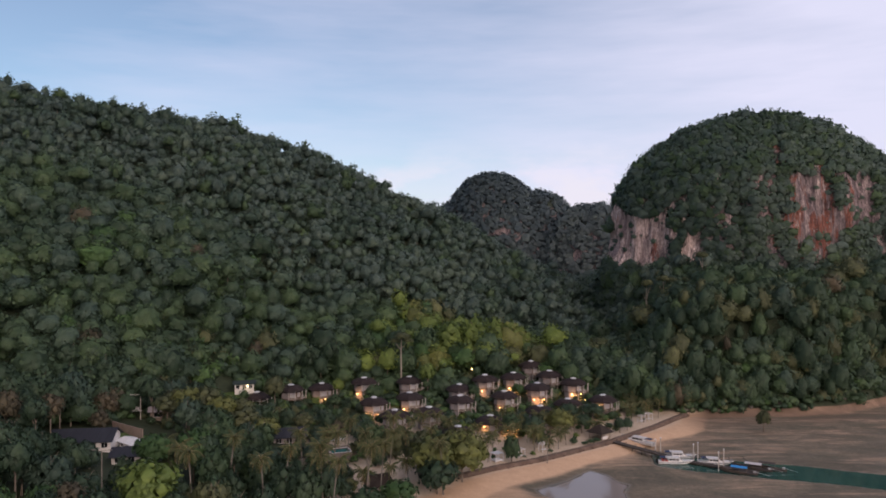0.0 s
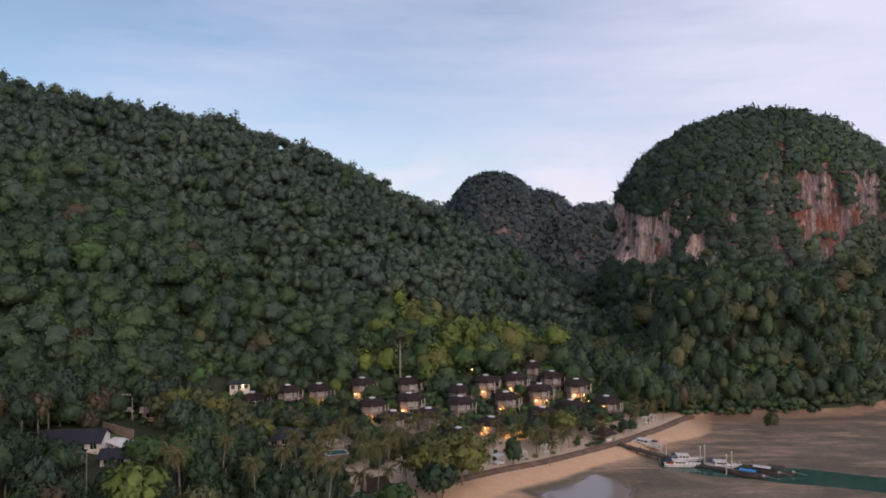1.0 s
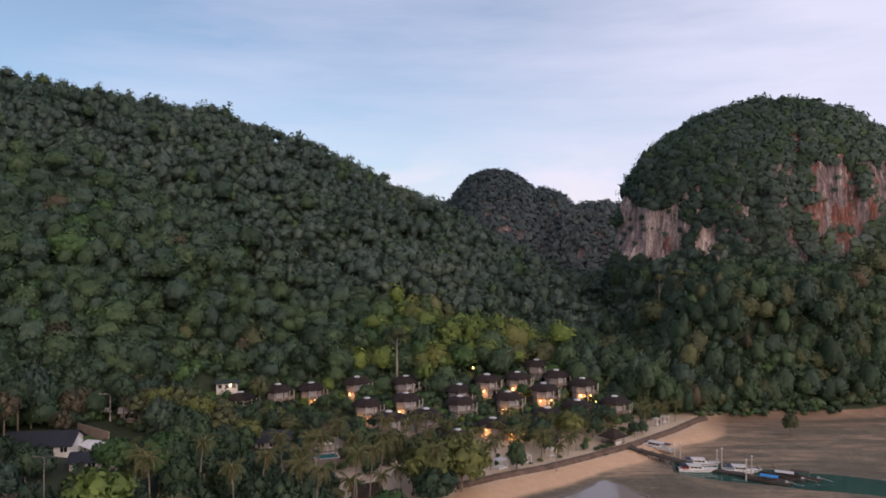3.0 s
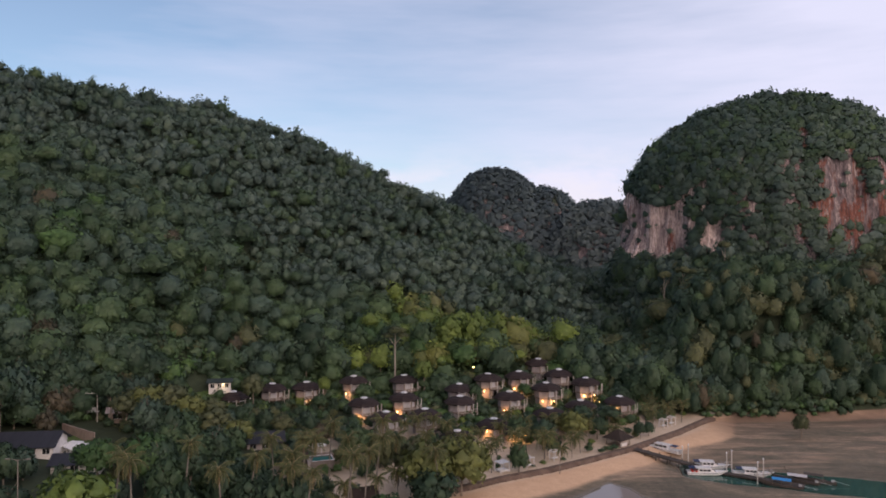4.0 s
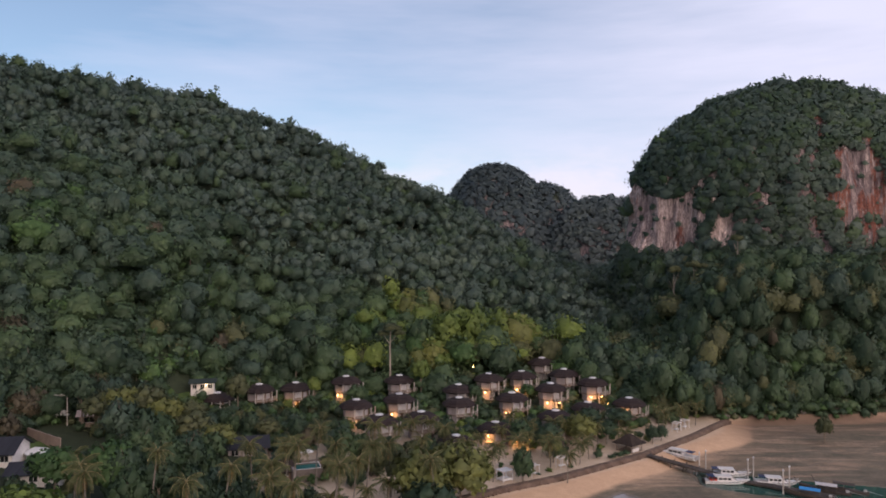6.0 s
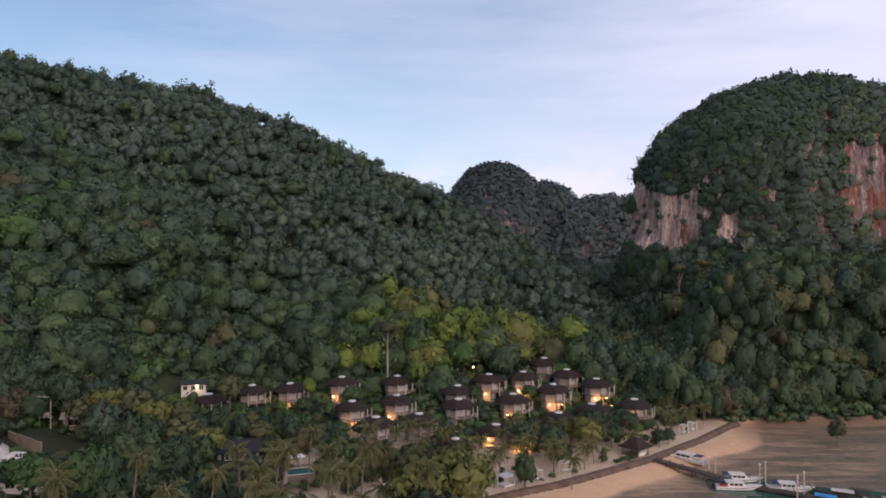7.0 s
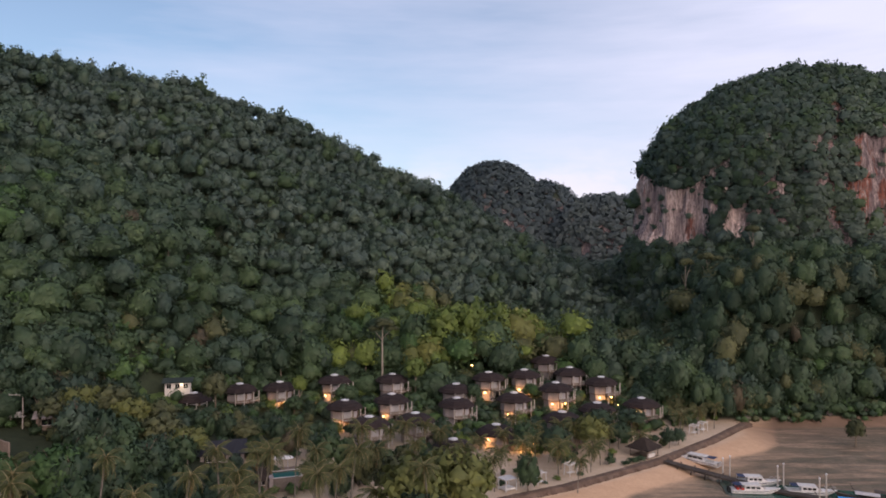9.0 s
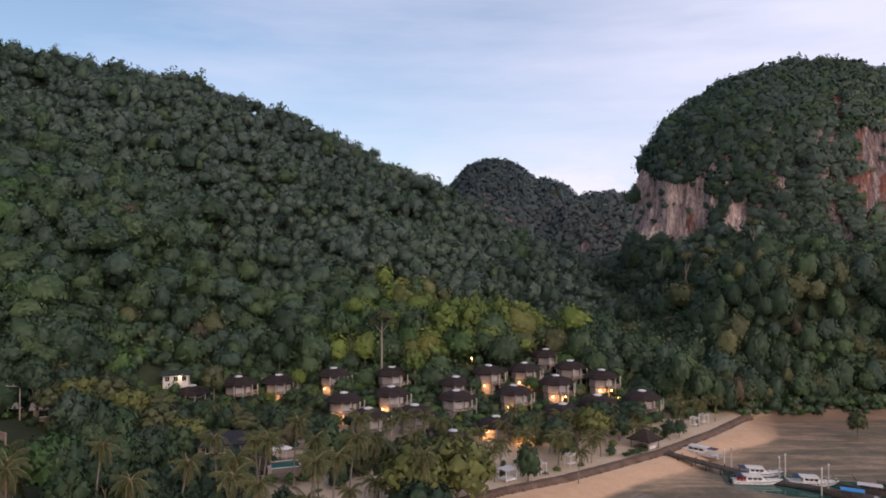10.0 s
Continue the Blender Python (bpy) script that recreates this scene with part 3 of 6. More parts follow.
# ---- limestone hills ----
class Karst:
    """A steep-sided limestone hill on an oval plan."""

    def __init__(self, cx, cy, a, b, base, top, n=3.5, p=0.45, lean=0.0, cone=0.0, seed=1, rough=1.0):
        self.cx, self.cy, self.a, self.b, self.base, self.top = cx, cy, a, b, base, top
        self.n, self.p, self.lean, self.cone, self.seed, self.rough = n, p, lean, cone, seed, rough

    def at(self, ang, v):
        """Surface point; v runs from the foot (0) to the summit (1)."""
        ang, v = np.asarray(ang, float), np.asarray(v, float)
        q = v * math.pi / 2
        h = np.sin(q) ** 0.9
        rho = np.clip(1 - h ** (1 / self.p), 0, 1) ** (1 / self.n)
        dx, dy = np.cos(ang), np.sin(ang)
        x0, y0 = self.cx + self.a * rho * dx, self.cy + self.b * rho * dy
        z = self.base + (self.top - self.base) * h
        z = z - self.lean * (x0 - self.cx) * h - self.cone * rho ** 1.1 * (1 - 0.62 * rho ** 4) * h
        sz = self.a / 90
        big = fbm(x0 / (30 * sz), y0 / (30 * sz), z / (36 * sz), self.seed, 3) - 0.5
        rib = fbm(x0 / 7, y0 / 7, z / 45, self.seed + 11, 4) - 0.5
        fine = fbm(x0 / 2.6, y0 / 2.6, z / 9, self.seed + 21, 3) - 0.5
        out = (15 * sz * big + 8.0 * rib + 2.8 * fine) * self.rough * (0.3 + 0.7 * rho)
        return x0 + out * dx, y0 + out * dy, z + 8 * sz * big * (1 - rho) * self.rough

    def build(self, name, label, na, nv):
        ang = np.linspace(0, 2 * math.pi, na, endpoint=False)
        v = np.linspace(0, 1, nv)
        A, V = np.meshgrid(ang, v)
        x, y, z = self.at(A.ravel(), V.ravel())
        i = np.arange(nv - 1)[:, None] * na
        k = np.arange(na)
        k2 = (k + 1) % na
        quads = np.stack(np.broadcast_arrays(i + k, i + k2, i + na + k2, i + na + k), -1).reshape(-1, 4)
        me = raw_mesh(name, np.stack((x, y, z), 1), np.zeros((0, 3), int), quads, np.zeros(0, int), np.zeros(len(quads), int), [CLIFF])
        me.shade_smooth()
        return tagged(new(name, me), label, "cliff", kind="structure")


KARST = Karst(158, 372, 80, 40, 28, 129.5, n=3.0, p=0.30, lean=0.0, cone=24, seed=3)
KARST.build("limestone_hill", "steep limestone hill with grey and rust-orange cliff faces", 330, 110)
FAR_PEAK = Karst(50, 850, 102, 70, 0, 142, n=1.9, p=0.75, seed=8, rough=0.8)
FAR_PEAK.build("limestone_peak", "distant wooded limestone peak with small pale cliffs", 120, 50)
FAR_BACK = Karst(104, 858, 62, 60, 0, 124, n=2.0, p=0.5, seed=12, rough=0.8)
FAR_BACK.build("limestone_spur", "distant wooded limestone spur beside a higher peak", 90, 40)
FAR_SHOULDER = Karst(178, 805, 80, 60, 0, 104, n=3.6, p=0.42, seed=14, rough=0.9)
FAR_SHOULDER.build("limestone_shoulder", "distant wooded limestone shoulder with a pale cliff", 120, 50)


# ---- foliage shapes ----
OCTA_V = np.array([(1, 0, 0), (-1, 0, 0), (0, 1, 0), (0, -1, 0), (0, 0, 1), (0, 0, -1)], float)
OCTA_F = np.array([(0, 2, 4), (2, 1, 4), (1, 3, 4), (3, 0, 4), (2, 0, 5), (1, 2, 5), (3, 1, 5), (0, 3, 5)])


def crown_shape(seed, lobes=11, cards=130, card=0.16, flat=0.75, shell=0.60, droop=0.0, loose=0.52):
    """A crown of unit radius round the origin: (verts, triangles, quads, normals). Dense lobes inside, many leaf sprays outside."""
    rng = np.random.RandomState(seed)
    cen, rad = [np.array((0, 0, 0.0))], [0.56]
    for k in range(lobes - 1):
        a = 2.399963 * k + rng.uniform(-0.35, 0.35)
        up = 1 - 1.45 * (k + 0.5) / (lobes - 1)
        ring = math.sqrt(max(0.0, 1 - up * up))
        r = shell * rng.uniform(0.78, 1.12)
        cen.append(np.array((r * ring * math.cos(a), r * ring * math.sin(a), r * up * flat)))
        rad.append(rng.uniform(0.26, 0.42))
    cen, rad = np.array(cen), np.array(rad)
    verts, norms, tris, quads, nv = [], [], [], [], 0
    for c, r in zip(cen, rad):
        v = OCTA_V * r * 0.9 * rng.uniform(0.8, 1.1, (6, 1))
        v[:, 2] *= flat
        verts.append(v + c)
        norms.append(OCTA_V * 0.7 + c)
        tris.append(OCTA_F + nv)
        nv += 6
    got = 0
    while got < cards:
        k = rng.choice(len(rad), p=rad ** 2 / (rad ** 2).sum())
        d = rng.normal(size=3)
        d /= np.linalg.norm(d)
        if d[2] < -0.5:
            continue
        p = cen[k] + d * rad[k] * rng.uniform(0.74, 1.25) * np.array((1, 1, flat))
        inside = np.linalg.norm((p - cen) / np.array((1, 1, flat)), axis=1) < rad * 0.8
        inside[k] = False
        if inside.any():
            continue
        nrm = d + rng.normal(size=3) * loose + np.array((0, 0, 0.3))
        nrm /= np.linalg.norm(nrm)
        t = np.cross(nrm, rng.normal(size=3))
        t /= np.linalg.norm(t)
        b = np.cross(nrm, t)
        s = card * rng.uniform(0.6, 1.4)
        verts.append(np.array((p - t * s, p - b * s * 0.62 + nrm * s * 0.28, p + t * s * 1.05 - np.array((0, 0, droop * s)), p + b * s * 0.62 + nrm * s * 0.22)))
        norms.append(np.tile(0.7 * d + 0.8 * p / (np.linalg.norm(p) + 0.1) + 0.25 * nrm + np.array((0, 0, 0.25)), (4, 1)))
        quads.append(np.arange(4) + nv)
        nv += 4
        got += 1
    norms = np.concatenate(norms)
    norms /= np.linalg.norm(norms, axis=1)[:, None] + 1e-6
    return np.concatenate(verts), np.concatenate(tris), np.array(quads), norms


def dome_crown(seed, fineness, lobes, cards, card, flat=0.85, width=0.42, outer=1.16):
    """A broad crown of unit radius: a lumpy billowing body, flatter below, with sprays of leaves over it."""
    rng = np.random.RandomState(seed)
    b = bmesh.new()
    bmesh.ops.create_icosphere(b, subdivisions=fineness, radius=1.0)
    b.verts.ensure_lookup_table()
    k = np.arange(lobes)
    up = 1 - 1.35 * (k + 0.5) / lobes + rng.uniform(-0.08, 0.08, lobes)
    up = np.clip(up, -0.5, 0.98)
    a = 2.399963 * k + rng.uniform(-0.5, 0.5, lobes)
    ld = np.stack((np.sqrt(1 - up * up) * np.cos(a), np.sqrt(1 - up * up) * np.sin(a), up), 1)
    amp, sig = rng.uniform(0.16, 0.50, lobes), width * rng.uniform(0.75, 1.25, lobes)

    def reach(d):
        ang = np.arccos(np.clip(d @ ld.T, -1, 1))
        return 0.60 + (amp * np.exp(-(ang / sig) ** 2)).max(1)

    d = np.array([v.co for v in b.verts])
    p = d * (0.86 * reach(d) * rng.uniform(0.85, 1.05, len(d)))[:, None]
    p[:, 2] = np.where(p[:, 2] < 0, p[:, 2] * 0.85, p[:, 2] * flat)
    for v, q in zip(b.verts, p):
        v.co = q
    b.normal_update()
    n = np.array([v.normal for v in b.verts])
    tris = np.array([[v.index for v in f.verts] for f in b.faces])
    b.free()
    n = 0.75 * n + 0.45 * d + np.array((0, 0, 0.15))
    cd = rng.normal(size=(cards * 3, 3))
    cd /= np.linalg.norm(cd, axis=1)[:, None]
    cd = cd[cd[:, 2] > -0.6][:cards]
    cp = cd * (reach(cd) * rng.uniform(0.82, outer, len(cd)))[:, None]
    cp[:, 2] = np.where(cp[:, 2] < 0, cp[:, 2] * 0.85, cp[:, 2] * flat)
    near = np.argmax(cd @ d.T, 1)
    face = n[near] + rng.normal(size=cd.shape) * 0.55 + np.array((0, 0, 0.2))
    face /= np.linalg.norm(face, axis=1)[:, None]
    t = np.cross(face, rng.normal(size=cd.shape))
    t /= np.linalg.norm(t, axis=1)[:, None]
    u = np.cross(face, t)
    s = (card * rng.uniform(0.6, 1.4, len(cd)))[:, None]
    cv = np.stack((cp - t * s, cp - u * s * 0.65 + face * s * 0.2, cp + t * s, cp + u * s * 0.65 + face * s * 0.15), 1)
    cn = np.repeat((n[near] + 0.55 * face)[:, None], 4, 1)
    verts = np.concatenate((p, cv.reshape(-1, 3)))
    norms = np.concatenate((n, cn.reshape(-1, 3)))
    norms /= np.linalg.norm(norms, axis=1)[:, None] + 1e-6
    return verts, tris, len(p) + np.arange(4 * len(cd)).reshape(-1, 4), norms


def trunk_shape(sides=5):
    ang = np.arange(sides) * 2 * math.pi / sides
    lo = np.stack((np.cos(ang), np.sin(ang), np.zeros(sides)), 1)
    hi = np.stack((0.6 * np.cos(ang), 0.6 * np.sin(ang), np.ones(sides)), 1)
    k = np.arange(sides)
    k2 = (k + 1) % sides
    q = np.stack((k, k2, k2 + sides, k + sides), 1)
    return np.concatenate((lo, hi)), q


WOOD_CROWNS = [dome_crown(40 + k, 1, 8 + k % 4, 125, 0.125, (0.85, 1.0, 0.75, 1.15)[k % 4], 0.46, 1.05) for k in range(14)]
NEAR_CROWNS = [dome_crown(60 + k, 2, 10 + 3 * (k % 4), 370, 0.074 + 0.008 * (k % 3), (0.85, 1.0, 0.75, 0.95)[k % 4], 0.44 - 0.03 * (k % 4)) for k in range(14)]
HILL_CROWNS = [dome_crown(110 + k, 1, 5 + k % 3, 42, 0.16, 0.95, 0.60, 1.05) for k in range(8)]
FAR_CROWNS = [dome_crown(130 + k, 1, 4, 24, 0.24, 0.95, 0.60) for k in range(6)]
SMALL_CROWNS = [dome_crown(90 + k, 1, 6, 46, 0.15, 0.9, 0.5) for k in range(8)]
TRUNK_V, TRUNK_Q = trunk_shape()
TRUNK_N = TRUNK_V * (1, 1, 0) / np.hypot(TRUNK_V[:, 0], TRUNK_V[:, 1])[:, None]


def woods(name, label, rows, shapes, trunks=True, hug=None):
    """One mesh of many trees. rows: x, y, ground z, crown z, crown radius, height stretch, species."""
    rng = np.random.RandomState(len(rows))
    V, N, T, Q, TM, QM, TONE, nv = [], [], [], [], [], [], [], 0
    for x, y, g, cz, r, st, sp in rows:
        v, t, q, m = shapes[rng.randint(len(shapes))]
        a = rng.uniform(0, 2 * math.pi)
        ca, sa = math.cos(a) * r, math.sin(a) * r
        rx, ry = rng.uniform(0.80, 1.25, 2)
        w = np.stack((x + (v[:, 0] * ca - v[:, 1] * sa) * rx, y + (v[:, 0] * sa + v[:, 1] * ca) * ry, cz + v[:, 2] * r * st), 1)
        V.append(w)
        TONE.append(np.full(len(w), np.clip(0.5 + rng.normal(0, 0.10) + 0.5 * (float(fbm(np.array([x / 26]), np.array([y / 26]), seed=17, octaves=2)[0]) - 0.5), 0.05, 1.0)))
        n = np.stack(((m[:, 0] * ca - m[:, 1] * sa) / r, (m[:, 0] * sa + m[:, 1] * ca) / r, m[:, 2] / st), 1)
        if hug is not None:
            # shading normals bent towards the slope, so the crowns shade as one surface
            away = np.array((x - hug[0], y - hug[1], 0.8 * (cz - hug[2])))
            n = n + 1.1 * away / np.linalg.norm(away)
        N.append(n / (np.linalg.norm(n, axis=1)[:, None] + 1e-6))
        T.append(t + nv)
        Q.append(q + nv)
        TM.append(np.full(len(t), sp))
        QM.append(np.full(len(q), sp))
        nv += len(w)
        if trunks and cz - g > 2.5 and rng.rand() < 0.07:
            tr = 0.16 + 0.012 * (cz - g)
            V.append(TRUNK_V * (tr, tr, cz - g + 0.6) + (x, y, g - 0.5))
            N.append(TRUNK_N)
            TONE.append(np.full(len(TRUNK_V), 0.5))
            Q.append(TRUNK_Q + nv)
            QM.append(np.full(len(TRUNK_Q), len(LEAF) + (rng.rand() < 0.15)))
            nv += len(TRUNK_V)
    me = raw_mesh(name, np.concatenate(V), np.concatenate(T), np.concatenate(Q), np.concatenate(TM), np.concatenate(QM), LEAF + [BARK, PALE_BARK], normals=np.concatenate(N), tone=np.concatenate(TONE))
    return tagged(new(name, me), label, "forest", kind="stuff")


# houses: x, y, ground z, turn, storeys (used to keep trees clear as well)
HOUSES = [
    (-57.3, 256.0, 4.6, 22, 2, 0), (-46.8, 258.5, 4.7, 24, 2, 2), (-32.0, 262.0, 6.1, 18, 2, 1), (-26.5, 244.5, 2.5, 22, 2, 2),
    (-15.6, 263.5, 6.2, 26, 2, 0), (-14.6, 249.0, 3.3, 20, 2, 1), (-7.4, 230.0, 2.4, 24, 2, 0), (-18.0, 226.0, 2.4, 30, 2, 0),
    (1.8, 215.5, 2.5, 10, 1, 0), (2.6, 256.5, 4.7, 16, 2, 0), (2.7, 246.5, 2.8, 12, 2, 0), (12.1, 266.0, 6.4, 28, 2, 1),
    (12.1, 229.5, 2.5, 15, 1, 1), (22.7, 268.5, 6.8, 20, 2, 2), (30.7, 281.5, 9.1, 24, 2, 0), (36.4, 270.5, 7.2, 20, 2, 0),
    (30.4, 258.0, 4.9, 25, 2, 2), (44.2, 263.6, 5.6, 28, 2, 2), (18.2, 251.0, 3.4, 18, 2, 2), (28.4, 233.0, 2.2, 12, 2, 0),
    (39.0, 243.5, 2.3, 20, 2, 1), (51.7, 248.5, 5.2, 14, 1, 1), (-67.8, 249.5, 5.9, 20, 1, 0),
]


# things kept in the camera's view: trees that would hide them shrink or go
SEEN_BY_CAMERA = [(hx, hy, hz + (4.2 if n == 2 else 2.6)) for hx, hy, hz, _, n, _ in HOUSES] + [
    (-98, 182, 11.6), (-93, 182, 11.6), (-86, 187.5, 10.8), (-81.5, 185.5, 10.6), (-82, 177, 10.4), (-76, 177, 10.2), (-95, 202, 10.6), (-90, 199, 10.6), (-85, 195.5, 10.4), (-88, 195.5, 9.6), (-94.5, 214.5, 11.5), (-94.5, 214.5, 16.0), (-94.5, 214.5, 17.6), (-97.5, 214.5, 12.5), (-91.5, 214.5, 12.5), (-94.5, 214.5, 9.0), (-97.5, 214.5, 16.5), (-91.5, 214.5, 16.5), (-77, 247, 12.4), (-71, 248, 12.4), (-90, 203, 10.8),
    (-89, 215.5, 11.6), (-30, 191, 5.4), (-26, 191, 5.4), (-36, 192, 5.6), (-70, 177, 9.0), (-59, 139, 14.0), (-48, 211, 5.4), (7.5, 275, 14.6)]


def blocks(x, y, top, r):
    """Whether a crown there would hide one of those things from the camera's path."""
    for tx, ty, tz in SEEN_BY_CAMERA:
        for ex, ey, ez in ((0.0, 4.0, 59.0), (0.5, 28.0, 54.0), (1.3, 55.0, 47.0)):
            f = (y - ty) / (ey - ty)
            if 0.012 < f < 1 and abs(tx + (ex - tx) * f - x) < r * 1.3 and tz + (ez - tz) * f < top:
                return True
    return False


def pack(rng, y0, y1, stages, close):
    """Trees of several sizes that crowd each other: the large first, the small in the gaps. stages: radius from, to, tries."""
    cell, grid, out = 8.0, {}, []
    for ra, rb, tries in stages:
        ys = np.sqrt(rng.uniform(y0 ** 2, y1 ** 2, tries))
        for x, y, r, near in zip(rng.uniform(-1, 1, tries) * (0.62 * ys + 16), ys, rng.uniform(ra, rb, tries), close * rng.uniform(0.68, 1.18, tries)):
            i, j = int(x // cell), int(y // cell)
            if all((x - a) ** 2 + (y - b) ** 2 > (near * (r + c)) ** 2 for u in (i - 1, i, i + 1) for v in (j - 1, j, j + 1) for a, b, c in grid.get((u, v), ())):
                grid.setdefault((i, j), []).append((x, y, r))
                out.append((x, y, r))
    return np.array(out).T


def forest_rows():
    rng = np.random.RandomState(7)
    low = pack(rng, 118, 318, [(6.0, 7.6, 500), (4.6, 6.0, 4000), (3.4, 4.6, 14000), (2.4, 3.4, 9000)], 0.52)
    high = pack(rng, 318, 470, [(4.6, 6.0, 400), (3.6, 4.8, 5000), (2.8, 3.6, 16000), (2.2, 2.8, 9000)], 0.52)
    gx, gy, gr = np.concatenate((low, high), 1)
    s = coast_distance(gx, gy)
    edge = np.interp(gx, [-900, -200, -120, -108, -78, -66, -40, 0, 18, 44, 56, 66, 90, 900],
                     [90, 100, 120, 190, 246, 258, 262, 262, 268, 268, 258, 252, 250, 250])
    keep = (s > 2.0) & (gy > edge)
    kx, ky = (gx - KARST.cx) / KARST.a, (gy - KARST.cy) / KARST.b
    keep &= kx ** 2 + ky ** 2 > 0.95
    ry = np.interp(gx, RIDGE_X, RIDGE_Y)
    keep &= gy < np.maximum(ry + 14, 455 * (gx > 60))
    for hx, hy, *_ in HOUSES:
        keep &= np.hypot(gx - hx, gy - hy) > 6.3
        keep &= ~((np.abs(gx - hx - 0.06 * (gy - hy)) < 5.5) & (gy < hy) & (gy > hy - 13))
    keep &= np.hypot(gx + 76, gy - 249.5) > 10
    keep &= ~((np.abs(gx + 73) < 7) & (gy < 250) & (gy > 235))
    gx, gy, gr, edge = gx[keep], gy[keep], gr[keep], edge[keep]
    gz = land(gx, gy)
    patch = fbm(gx / 40, gy / 40, seed=31, octaves=3)
    rows = []
    for x, y, r, g, e, pt in zip(gx, gy, gr, gz, edge, patch):
        foot = x > 62 and y < 292
        upper = y > 318
        h = 3.4 + 1.35 * r + rng.normal(0, 1.3)
        if upper and y > np.interp(x, RIDGE_X, RIDGE_Y) - 14:
            h -= 1.2
        if rng.rand() < 0.06:
            h += rng.uniform(2.0, 5.0)
        c = rng.rand()
        bright = abs(x - 2) < 46 - 0.35 * (y - 270) and y < 326
        if bright and y - e < 10:
            # darker leaf colours close behind the villas stand in for the shaded gap
            sp = 0 if c < 0.6 else 5 if c < 0.8 else 1
        elif bright:
            sp = 2 if c < (0.50 if abs(x - 8) < 30 and y < 306 else 0.30) else 1 if c < 0.72 else 7 if c < 0.82 else 9 if c < 0.92 else 3
            h += 4.0 * (8 < y - e < 34)
            r *= 1.12
        elif x > 78 and y < 320:
            sp = 3 if c < 0.20 else 1 if c < 0.36 else 4 if c < 0.38 else 5 if c < 0.48 else 0
        elif upper:
            # haze as colour: mostly greyed and cool leaves on the upper slopes
            sp = 8 if c < 0.56 + 0.6 * (pt - 0.5) else 5 if c < 0.94 else 1
        else:
            # cool leaves grow more common with distance, standing in for haze
            cool = 0.26 + 0.30 * float(sstep(270, 330, y)) + 0.2 * (pt - 0.5)
            sp = 5 if c < cool else 0 if c < cool + 0.26 else 1 if c < 0.955 else 3 if c < 0.975 else 7 if c < 0.995 else 4
            # mostly the darkest leaves here: shade put into the colour
            if x < -70 and y < 236:
                sp = 0 if c < 0.7 else 5 if c < 0.85 else 1
        st = rng.uniform(0.95, 1.4)
        if foot:
            st *= 1.5
            h += 2.5
            r *= 0.88
        elif y - e < 7 and rng.rand() < 0.6:
            h, r = h * 0.65, r * 0.8
        if upper and rng.rand() < 0.10:
            h, st = h + rng.uniform(1.0, 3.0), st * 1.3
        h = max(h, 4.5)
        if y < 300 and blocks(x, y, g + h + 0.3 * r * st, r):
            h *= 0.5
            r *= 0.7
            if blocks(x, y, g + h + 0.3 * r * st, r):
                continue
        rows.append((x, y, g, g + h - r * st * 0.85, r, st, sp))
    # smaller trees fill the steep slope of the headland
    for _ in range(760):
        x, y = rng.uniform(60, 225), rng.uniform(256, 334)
        if (x - KARST.cx) ** 2 / KARST.a ** 2 + (y - KARST.cy) ** 2 / KARST.b ** 2 < 1 or float(coast_distance(np.array([x]), np.array([y]))[0]) < 3:
            continue
        g, r = land1(x, y), rng.uniform(2.2, 4.2)
        rows.append((x, y, g, g + r * rng.uniform(0.8, 1.6), r, rng.uniform(1.1, 1.7), (0, 0, 0, 1, 5, 3)[rng.randint(6)]))
    return rows


ALL_ROWS = forest_rows() + [(-190, 404, 130, 138, 6.5, 0.95, 1), (-202, 400, 132, 136, 4.5, 1.0, 0), (-75, 437, 104, 114, 3.6, 1.4, 0), (-62, 440, 100, 108, 3.2, 1.3, 5)]
woods("forest", "dense mixed green tropical forest covering the lower slopes", [r for r in ALL_ROWS if r[1] < 318], NEAR_CROWNS)
woods("ridge_forest", "dense dark green tropical forest covering the upper slopes", [r for r in ALL_ROWS if r[1] >= 318], WOOD_CROWNS)


def undergrowth_rows():
    """Low growth round the villas, along the forest edge and down to the shore of the headland."""
    rng = np.random.RandomState(21)
    rows = []
    while len(rows) < 1900:
        if len(rows) >= 1700:
            x, y = rng.uniform(-190, -66), rng.uniform(118, 262)
        elif len(rows) < 1350:
            x, y = rng.uniform(-112, 72), rng.uniform(205, 300)
        else:
            x, y = rng.uniform(78, 172), rng.uniform(253, 292)
        s = float(coast_distance(np.array([x]), np.array([y]))[0])
        if len(rows) >= 1700:
            if s < 3 or y < np.interp(x, [-200, -120, -108, -78, -66], [100, 120, 190, 244, 256]) - 3 or math.hypot(x + 76, y - 249.5) < 8 or math.hypot(x + 89, y - 185) < 13.5 or math.hypot(x + 88, y - 197) < 8:
                continue
        elif x < 72:
            if s < 14 or (y < 232 and x > -72) or (y < 250 and rng.rand() < 0.5) or any(math.hypot(x - hx, y - hy) < 4.6 for hx, hy, *_ in HOUSES) or math.hypot(x + 76, y - 249.5) < 6:
                continue
            if any(abs(x - hx) < 4.0 and hy - 9 < y < hy and rng.rand() < 0.7 for hx, hy, *_ in HOUSES):
                continue
        elif s < 0.5 or s > 14:
            continue
        g, r = land1(x, y), rng.uniform(1.5, 3.0)
        if len(rows) >= 1700 or y > np.interp(x, [-112, -60, 0, 60], [215, 262, 272, 268]):
            r *= 1.5
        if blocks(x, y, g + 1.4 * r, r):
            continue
        rows.append((x, y, g, g + r * 0.55, r, rng.uniform(0.8, 1.25), rng.choice((0, 0, 0, 1, 1, 1, 3, 7))))
    return rows


